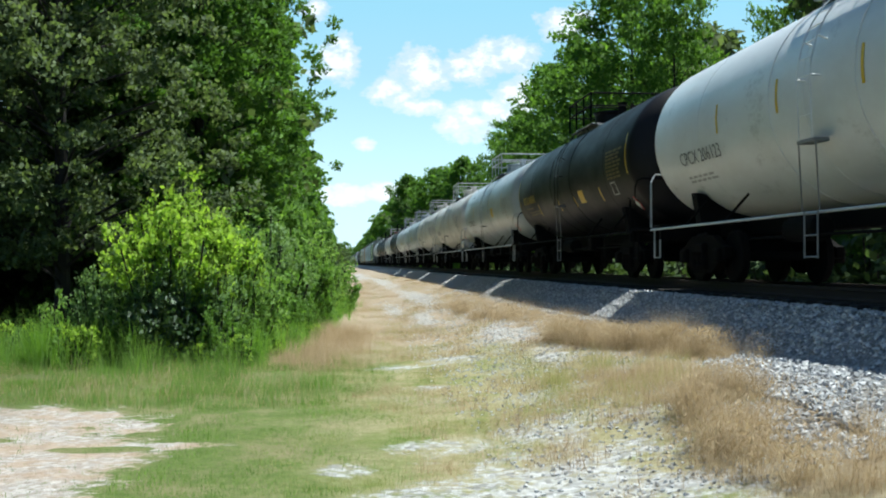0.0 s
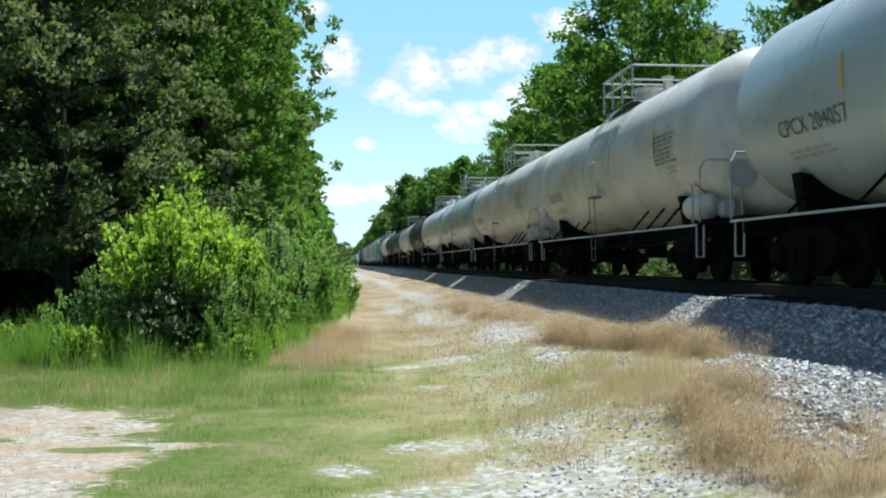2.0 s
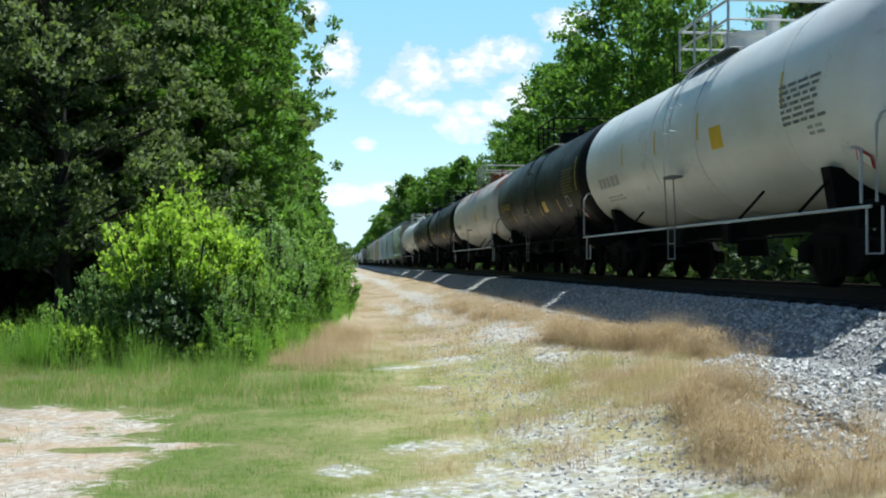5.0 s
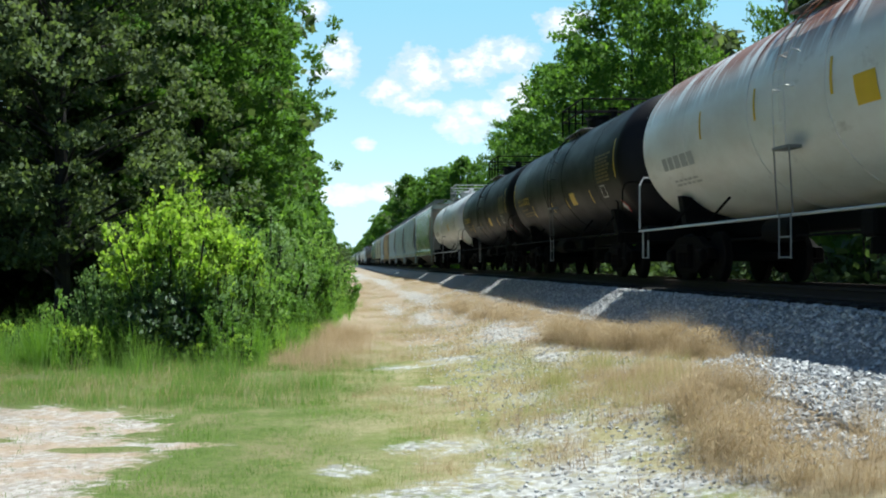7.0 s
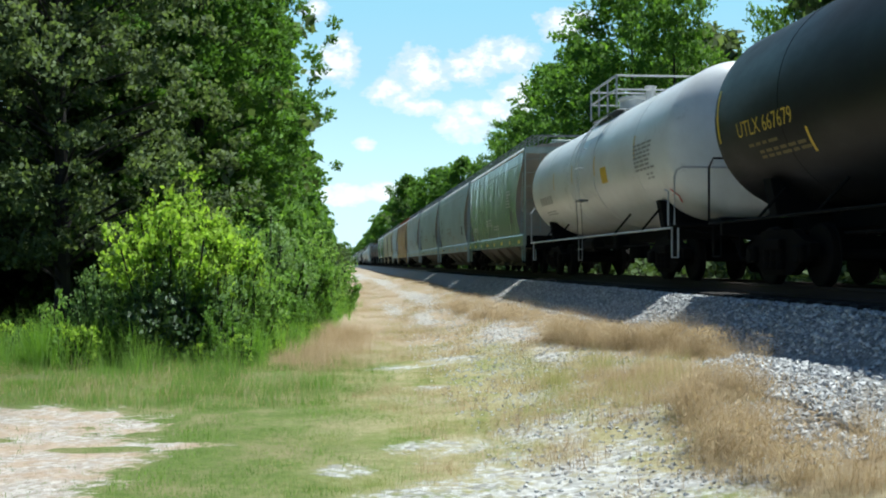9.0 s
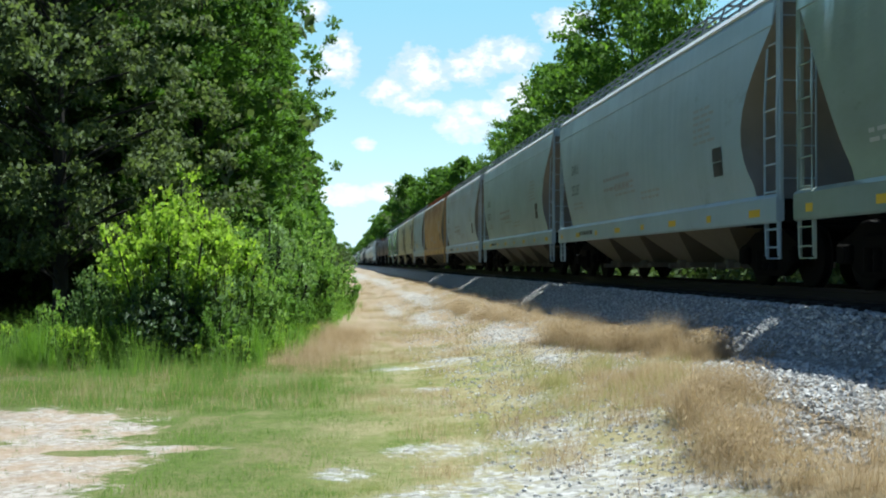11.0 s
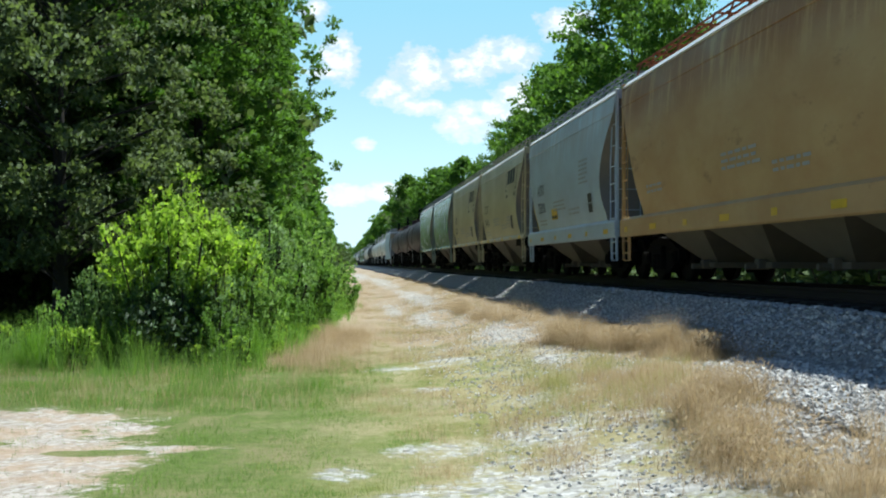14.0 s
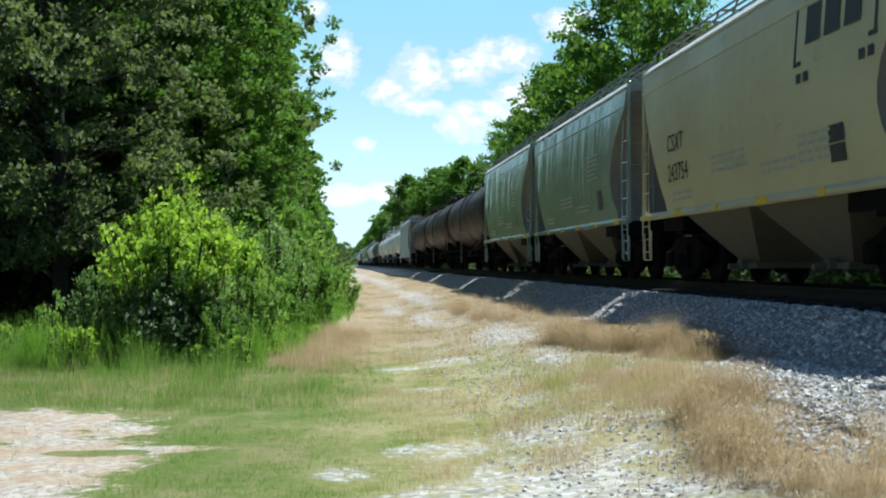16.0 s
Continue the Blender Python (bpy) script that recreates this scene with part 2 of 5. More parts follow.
gx = spread([(-1500, -100, 200), (-100, -20, 10), (-20, -7, 1.0), (-7, 6, 0.2), (6, 16, 0.8), (16, 100, 12), (100, 1500, 200)])
gy = spread([(-300, -20, 40), (-20, 4, 2), (4, 34, 0.25), (34, 90, 1.2), (90, 400, 10), (400, 3000, 130)])
gv = [(x, y, lay(x, y)) for y in gy for x in gx]
gw = len(gx)
gf = [(j * gw + i, j * gw + i + 1, (j + 1) * gw + i + 1, (j + 1) * gw + i) for j in range(len(gy) - 1) for i in range(gw - 1)]


# patches of the ground: centre x, y, half sizes
DRIVE = ((-3.6, 10.9, 1.85, 1.65), (-2.65, 8.9, 1.25, 1.7), (-4.6, 9.3, 2.4, 2.6), (-1.55, 9.75, 0.6, 0.22))
TONGUES = ((-2.05, 9.62, 0.5, 0.2), (-3.3, 10.2, 0.4, 0.2), (-1.2, 8.7, 0.35, 0.5))
GRAVEL = ((1.75, 7.6, 1.25, 1.5), (2.2, 9.9, 0.75, 0.8), (0.95, 9.4, 0.5, 0.45), (0.02, 8.5, 0.22, 0.3), (0.45, 7.3, 0.45, 0.5), (1.05, 13.8, 0.3, 0.35), (0.85, 16.7, 0.5, 0.7),
          (1.75, 17.2, 0.5, 0.6), (3.15, 20.6, 0.65, 2.6), (3.0, 15.4, 0.4, 0.6), (2.2, 29.0, 0.35, 4.0), (1.75, 37.0, 0.35, 6.0), (3.0, 44.0, 0.55, 14.0), (3.0, 80.0, 0.6, 26.0), (2.3, 130.0, 0.9, 40.0))


def inside(patches, x, y):
    """How far a place lies inside the nearest patch: above 0 inside, 1 at a centre."""
    return max(1 - ((x - cx) / rx) ** 2 - ((y - cy) / ry) ** 2 for cx, cy, rx, ry in patches)


def ground_material():
    m = Mat("patchy_grass_and_gravel", 0.95, 0, 0.15)
    sp = m.node("ShaderNodeSeparateXYZ")
    m.link(m.co.outputs["Object"], sp.inputs[0])
    x, y = sp.outputs[0], sp.outputs[1]
    rag = m.math("MULTIPLY", m.math("SUBTRACT", m.noise(1.5, 8, 0.8), 0.5), 3.0)
    wob = m.math("MULTIPLY", m.math("SUBTRACT", m.noise(0.6, 5, 0.65), 0.5), 2.4)
    wob2 = m.math("MULTIPLY", m.math("SUBTRACT", m.noise(2.5, 4, 0.7), 0.5), 1.0)
    xs = m.math("ADD", m.math("ADD", x, wob), wob2)
    fine = m.noise(55, 3, 0.7)
    mid = m.noise(9, 4, 0.7)

    def within(patches):
        best = None
        for cx, cy, rx, ry in patches:
            a = m.math("DIVIDE", m.math("SUBTRACT", x, cx), rx)
            b = m.math("DIVIDE", m.math("SUBTRACT", y, cy), ry)
            d = m.math("SUBTRACT", 1.0, m.math("ADD", m.math("MULTIPLY", a, a), m.math("MULTIPLY", b, b)))
            best = d if best is None else m.math("MAXIMUM", best, d)
        return best

    vor = m.node("ShaderNodeTexVoronoi", Scale=19.0)
    m.link(m.co.outputs["Object"], vor.inputs["Vector"])
    stone = m.ramp(vor.outputs["Color"], [(0.0, (0.17, 0.165, 0.16)), (0.5, (0.46, 0.455, 0.44)), (1.0, (0.76, 0.755, 0.74))])
    green = m.ramp(mid, [(0.3, (0.085, 0.125, 0.03)), (0.7, (0.17, 0.22, 0.06))])
    green = m.mix(m.ramp(m.noise(0.9, 6, 0.7, (1.2, 0.8, 1)), [(0.46, (0, 0, 0)), (0.66, (1, 1, 1))]), green, (0.26, 0.235, 0.12))
    dry = m.ramp(mid, [(0.3, (0.30, 0.225, 0.145)), (0.7, (0.50, 0.405, 0.29))])
    pale = m.ramp(mid, [(0.3, (0.27, 0.25, 0.11)), (0.7, (0.45, 0.40, 0.23))])
    pale = m.mix(m.ramp(m.noise(0.8, 5, 0.7), [(0.5, (0, 0, 0)), (0.62, (1, 1, 1))]), pale, (0.19, 0.235, 0.06))
    dirt = m.ramp(mid, [(0.3, (0.34, 0.25, 0.17)), (0.7, (0.54, 0.43, 0.33))])
    # from the woods to the bank: green, yellowing, then dry grass; farther up the path it is dry all over
    c = m.mix(m.ramp(m.math("MULTIPLY", m.math("ADD", xs, 0.7), 0.6), [(0.0, (0, 0, 0)), (1.0, (1, 1, 1))]), green, pale)
    c = m.mix(m.ramp(m.math("MULTIPLY", m.math("SUBTRACT", xs, 2.3), 0.8), [(0.0, (0, 0, 0)), (1.0, (1, 1, 1))]), c, dry)
    up = m.math("MULTIPLY", m.math("SUBTRACT", m.math("ADD", y, m.math("MULTIPLY", wob, 1.6)), 17.0), 0.22, True)
    c = m.mix(m.math("MULTIPLY", up, m.math("MULTIPLY", m.math("ADD", xs, 1.2), 1.2, True)), c, dry)
    # stones show through in thin patches everywhere on the right, and lie bare in some
    thin = m.math("ADD", m.noise(0.9, 7, 0.75, (1.0, 0.5, 1.0)), m.math("MULTIPLY", m.math("SUBTRACT", fine, 0.5), 0.3))
    thin = m.math("MULTIPLY", m.ramp(thin, [(0.52, (0, 0, 0)), (0.62, (1, 1, 1))]), m.math("MULTIPLY", m.math("SUBTRACT", xs, 0.6), 0.9, True))
    bare = m.ramp(m.math("ADD", within(GRAVEL), m.math("MULTIPLY", rag, 2.6)), [(0.1, (0, 0, 0)), (0.9, (1, 1, 1))])
    c = m.mix(m.math("MULTIPLY", thin, 0.6), c, stone)
    c = m.mix(m.math("MULTIPLY", m.math("MULTIPLY", bare, 0.9), m.ramp(m.noise(6, 5, 0.75), [(0.36, (0.25, 0.25, 0.25)), (0.52, (1, 1, 1))])), c, stone)
    # the bare drive, with tongues of grass
    dm = m.math("SUBTRACT", within(DRIVE), m.math("MULTIPLY", m.math("MAXIMUM", within(TONGUES), 0.0), 2.5))
    dm = m.ramp(m.math("ADD", dm, m.math("MULTIPLY", rag, 1.5)), [(0.0, (0, 0, 0)), (0.3, (1, 1, 1))])
    pebble = m.mix(0.42, stone, dirt)
    c = m.mix(dm, c, m.mix(m.ramp(m.noise(1.7, 5, 0.7), [(0.42, (0, 0, 0)), (0.56, (1, 1, 1))]), dirt, pebble))
    # far fields and woods floor, the trees' deep shade put into its dark colour
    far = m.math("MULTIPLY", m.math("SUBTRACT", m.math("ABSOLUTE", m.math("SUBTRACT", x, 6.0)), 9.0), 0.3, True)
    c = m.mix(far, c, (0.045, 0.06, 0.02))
    m.color(m.mix(m.math("MULTIPLY", fine, 0.35), c, m.mix(0.5, c, (0.10, 0.08, 0.05))))
    m.bump(m.math("ADD", mid, m.math("MULTIPLY", fine, 0.6)), 0.6, 0.05)
    return m.m


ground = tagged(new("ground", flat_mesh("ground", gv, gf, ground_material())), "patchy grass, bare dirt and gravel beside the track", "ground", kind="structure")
ground.data.polygons.foreach_set("use_smooth", [True] * len(ground.data.polygons))


def ballast_material():
    m = Mat("grey_crushed_stone", 0.9, 0, 0.2)
    vor = m.node("ShaderNodeTexVoronoi", Scale=21.0)
    m.link(m.co.outputs["Object"], vor.inputs["Vector"])
    c = m.ramp(vor.outputs["Color"], [(0.0, (0.20, 0.20, 0.20)), (0.5, (0.40, 0.40, 0.40)), (1.0, (0.62, 0.62, 0.61))])
    m.color(m.mix(m.math("MULTIPLY", m.noise(0.5, 4), 0.35), c, (0.25, 0.22, 0.19)))
    m.bump(m.noise(26, 4, 0.75), 1.0, 0.07)
    return m.m


BALLAST = ballast_material()
bt = RAILTOP - 0.25
by = spread([(-40, 5, 3), (5, 45, 0.3), (45, 150, 4), (150, 2500, 100)])
bx = [3.0, 3.3, 3.6, 3.8, 4.0, 4.2, 4.4, 4.55, 4.7, 4.8, 4.9, 5.1, 5.3, 5.5, 5.7, 5.85, 6.1, 6.6, 7.65, 8.7, 9.3, 9.6, 10.2, 10.8, 11.6]


def bed(x, y):
    o = abs(x - TRACK)
    z = bt - max(0.0, o - 1.85) / 1.6
    if x < 4.95:
        return lay(x, y) + (0.04 if x > toe(y) else -0.25)
    if 1.45 < o:
        z += 0.05 * noise.noise(Vector((x * 2.2, y * 1.6, 1))) + 0.10 * noise.noise(Vector((x * 0.6, y * 0.35, 7))) * min(1, (o - 1.45))
    return z


bv = [(x, y, bed(x, y)) for y in by for x in bx]
bw = len(bx)
bf = [(j * bw + i, j * bw + i + 1, (j + 1) * bw + i + 1, (j + 1) * bw + i) for j in range(len(by) - 1) for i in range(bw - 1)]
ballast = tagged(new("ballast", flat_mesh("ballast", bv, bf, BALLAST)), "grey crushed-stone ballast bank under the track", "ballast", kind="structure")


def stones():
    """Loose stones on the near slope of the bank, and strewn on the ground below."""
    rng = np.random.default_rng(3)
    base = np.array([(1, 0, 0), (-1, 0, 0), (0, 1, 0), (0, -1, 0), (0, 0, 1), (0, 0, -1)], float)
    tri = np.array([(0, 2, 4), (2, 1, 4), (1, 3, 4), (3, 0, 4), (2, 0, 5), (1, 2, 5), (3, 1, 5), (0, 3, 5)])
    out = []
    n = 26000
    d = 6.8 * (45 / 6.8) ** rng.random(n)
    for i in range(n):
        y = d[i]
        if i % 3:
            x = rng.uniform(toe(y) - 0.35, 6.6)
            z = max(bed(x, y), lay(x, y))
            s = rng.uniform(0.018, 0.045)
        else:
            x = 1.2 + 3.8 * rng.random() ** 0.7
            z = lay(x, y)
            s = rng.uniform(0.010, 0.028)
        q = rng.normal(size=(3, 3))
        q, _ = np.linalg.qr(q)
        v = (base * (s * rng.uniform(0.6, 1.25, (6, 1)))) @ q * (1, 1, 0.8) + (x, y, z + s * 0.25)
        out.append(v[tri])
    m = Mat("loose_ballast_stone", 0.9, 0, 0.2)
    geo = m.node("ShaderNodeNewGeometry")
    m.color(m.ramp(geo.outputs["Random Per Island"], [(0, (0.24, 0.24, 0.24)), (0.5, (0.46, 0.46, 0.45)), (1, (0.72, 0.71, 0.69))]))
    v = np.stack(out).reshape(n * 8, 3, 3)
    tagged(new("ballast_stones", quads_mesh("ballast_stones", v, m.m, 3)), "loose grey crushed stones on the bank", "stones", kind="stuff")



def near_stones():
    """The larger loose stones close by, each a piece of the bank."""
    rng = random.Random(12)
    shapes = []
    for k in range(6):
        bm = bmesh.new()
        bmesh.ops.create_icosphere(bm, subdivisions=1, radius=1.0)
        for v in bm.verts:
            v.co = v.co * rng.uniform(0.72, 1.2)
            v.co.z *= 0.72
        m = STONES[k % len(STONES)]
        shapes.append(mesh_of("stone", bm, m))
    for k in range(260):
        y = 7.2 * (13.0 / 7.2) ** rng.random()
        x = rng.uniform(toe(y) - 0.5, 5.9)
        s = rng.uniform(0.022, 0.05)
        ob = part("stone", shapes[k % 6], None, ballast, at=pose(x, y, max(bed(x, y), lay(x, y)) + 0.35 * s, rng.uniform(0, 40), rng.uniform(0, 40), rng.uniform(0, 360)))
        ob.scale = (s, s * rng.uniform(0.7, 1.2), s)


STONES = [plain("pale_grey_stone", (0.55, 0.545, 0.53), 0.9, 0, 0.4, 9), plain("grey_stone", (0.36, 0.36, 0.36), 0.9, 0, 0.4, 9), plain("white_stone", (0.68, 0.67, 0.65), 0.9, 0, 0.35, 9)]
stones()
near_stones()


def track():
    tr = thing("railway_track", "rusty steel rails on wooden ties in ballast", "track", kind="structure")
    sec = [(-0.07, -0.17), (0.07, -0.17), (0.07, -0.155), (0.012, -0.135), (0.012, -0.045), (0.035, -0.035), (0.035, 0.0), (-0.035, 0.0), (-0.035, -0.035), (-0.012, -0.045), (-0.012, -0.135), (-0.07, -0.155)]
    for sx in (-0.7525, 0.7525):
        bm = prism(bmesh.new(), [(TRACK + sx + x, RAILTOP + z) for x, z in sec], -60, 2400)
        part("rail", bm, RAIL, tr, "rust-brown steel rail")
    tie = mesh_of("tie", box(bmesh.new(), 0, 0, 0, 2.6, 0.23, 0.18, 0.012), WOOD)
    for k in range(150):
        part("tie", tie, WOOD, tr, at=pose(TRACK + 0.02 * math.sin(k * 5), 2 + k * 0.52, RAILTOP - 0.265, 0, 0, 0.6 * math.sin(k * 3)))


track()


# ---- trees, shrubs, grass ----
def leaf_faces(rng, p, a, size, soft):
    """Kite-shaped leaves at p, long axis a."""
    n = len(p)
    a = a / (np.linalg.norm(a, axis=1, keepdims=True) + 1e-6)
    b = np.cross(a, rng.normal(size=(n, 3)))
    b /= np.linalg.norm(b, axis=1, keepdims=True) + 1e-6
    s = size * rng.uniform(0.55, 1.35, (n, 1))
    soft = soft / (np.linalg.norm(soft, axis=1, keepdims=True) + 1e-6)
    return np.stack([p - a * s * 0.5, p + b * s * 0.30, p + a * s * 0.6, p - b * s * 0.30], 1), soft


def tree_model(name, seed, h, w, boughs, sprays, per, leaf, mat, low=0.12, label="", shape=((0, 0.75), (0.3, 1.0), (0.7, 0.9), (1, 0.25)), spray=0.5):
    """Tapered trunk, boughs with sprays of leaves and gaps between them. Height h, crown width w;
    shape: (share of the crown's height, share of its half width)."""
    rng = np.random.default_rng(seed)
    ob = thing(name, label, "tree")
    bm = bmesh.new()
    lean = rng.normal(size=2) * 0.03 * h

    def spine(t):
        return np.array((lean[0] * t * t, lean[1] * t * t + 0.1 * math.sin(3 * t + seed), h * 0.94 * t))

    r0 = 0.013 * h + 0.02
    rings = []
    for i in range(9):
        p, r = spine(i / 8), r0 * (1 - 0.88 * i / 8)
        rings.append([bm.verts.new((p[0] + r * math.cos(k * math.pi / 4), p[1] + r * math.sin(k * math.pi / 4), p[2] - (0.3 if i == 0 else 0))) for k in range(8)])
    for u, v in zip(rings, rings[1:]):
        for k in range(8):
            bm.faces.new((u[k], u[(k + 1) % 8], v[(k + 1) % 8], v[k]))
    bm.faces.new(rings[-1])
    cs, rs, ax = [], [], []
    for i in range(boughs):
        q = (i + rng.random()) / boughs
        reach = 0.5 * w * float(np.interp(q, [a for a, _ in shape], [b for _, b in shape])) * rng.uniform(0.72, 1.12)
        az = i * 2.4 + rng.normal() * 0.35
        zt = h * (low + (0.97 - low) * q)
        tip = np.array((reach * math.cos(az), reach * math.sin(az), 0.0))
        base = spine(max(0.05, (zt - 0.30 * reach) / (0.94 * h)))
        tip = np.array((base[0] + tip[0], base[1] + tip[1], zt + rng.uniform(-0.25, 0.25) * spray))
        rise = np.array((0, 0, 0.12 * reach))
        rod(bm, [base, base * 0.7 + tip * 0.3 + rise * 0.7, base * 0.4 + tip * 0.6 + rise * 0.9], 0.012 + 0.0018 * h * (1 - q), 5)
        out = (tip - base) / (np.linalg.norm(tip - base) + 1e-6)
        for _ in range(sprays):
            f = 0.30 + 0.74 * rng.random() ** 0.7
            side = rng.normal(size=3) * (0.07 + 0.11 * f) * max(reach, 0.15 * w) * (1, 1, 0.5)
            cs.append(base + (tip - base) * f + rise * 4 * f * (1 - f) + side)
            rs.append(spray * rng.uniform(0.55, 1.25))
            d = out + rng.normal(size=3) * 0.55
            ax.append(d / np.linalg.norm(d))
    part("trunk", bm, BARK, ob, "grey-brown trunk with limbs", True)
    n = len(cs) * per
    c, r, d = np.repeat(np.array(cs), per, 0), np.repeat(np.array(rs), per)[:, None], np.repeat(np.array(ax), per, 0)
    u = rng.normal(size=(n, 3))
    u /= np.linalg.norm(u, axis=1, keepdims=True)
    k = rng.random((n, 1)) ** 0.5
    p = c + u * r * k * (0.8, 0.8, 0.55) + d * r * 0.55 * rng.uniform(-1, 1, (n, 1)) * (1 - 0.6 * k)
    soft = u * (0.8, 0.8, 1.0) + rng.normal(size=(n, 3)) * 0.45 + (0, 0, 0.55)
    a = rng.normal(size=(n, 3)) * 0.8 + d * 0.6 + u * 0.4
    lv, soft = leaf_faces(rng, p, a, leaf, soft)
    part("crown", quads_mesh("crown", lv, mat, 4, soft), mat, ob)
    return ob


def bush_model(name, seed, h, w, stems, twigs, per, leaf, mat, label="", category="shrub", low=0.1, spread_=0.9):
    """Stems that rise and lean out from one root, each with leafy twigs and a leafy tip."""
    rng = np.random.default_rng(seed)
    ob = thing(name, label, category)
    bm = bmesh.new()
    ps, dirs, up = [], [], []
    for i in range(stems):
        az = i * 2.4 + rng.normal() * 0.3
        f = math.sqrt((i + 0.5) / stems)
        out = 0.5 * w * f * rng.uniform(0.75, 1.1)
        top = h * (1 - 0.45 * f ** 2) * rng.uniform(0.72, 1.06)
        root = np.array((0.12 * w * f * math.cos(az), 0.12 * w * f * math.sin(az), -0.05))
        tip = np.array((out * math.cos(az), out * math.sin(az), top))
        bow = np.array((out * math.cos(az), out * math.sin(az), 0)) * 0.25 * spread_

        def stem(t):
            return root + (tip - root) * t + bow * 4 * t * (1 - t) * 0.5

        rod(bm, [stem(0), stem(0.35), stem(0.7), stem(0.97)], 0.006 + 0.004 * h, 4)
        for j in range(twigs):
            t0 = low + (1.0 - low) * (j + rng.random()) / twigs
            b = stem(t0)
            ta = rng.random() * 6.283
            ln = (0.16 + 0.24 * rng.random()) * min(h, w) * (1.15 - 0.75 * t0) * (1.0 if j < twigs - 1 else 0.5)
            d = np.array((math.cos(ta), math.sin(ta), rng.uniform(0.2, 1.1)))
            d /= np.linalg.norm(d)
            s = rng.random((per, 1)) ** 0.7
            fuzz = rng.normal(size=(per, 3)) * leaf * 0.55
            ps.append(b + d * ln * s + fuzz)
            dirs.append(d + rng.normal(size=(per, 3)) * 0.9 + (0, 0, -0.15))
            up.append(fuzz / leaf * 0.5 + d * 0.4 + rng.normal(size=(per, 3)) * 0.5 + (0, 0, 0.7))
    tagged(part("stem", bm, BARK, ob, "thin woody stems"), kind="stuff")
    lv, soft = leaf_faces(rng, np.concatenate(ps), np.concatenate(dirs), leaf, np.concatenate(up))
    part("crown", quads_mesh("crown", lv, mat, 4, soft), mat, ob)
    return ob


def planted(ob, x, y, s=1.0, turn=0.0, sx=1.0, label=""):
    """Put a copy of a tree at a place, s times as large."""
    old = ob.scale.copy()
    ob.scale = (s * sx, s * sx, s)
    c = copy_thing(ob, pose(x, y, lay(x, y) - 0.05, 0, 0, turn))
    ob.scale = old
    return tagged(c, label)


def dropped(ob):
    for o in (*ob.children_recursive, ob):
        bpy.data.objects.remove(o)


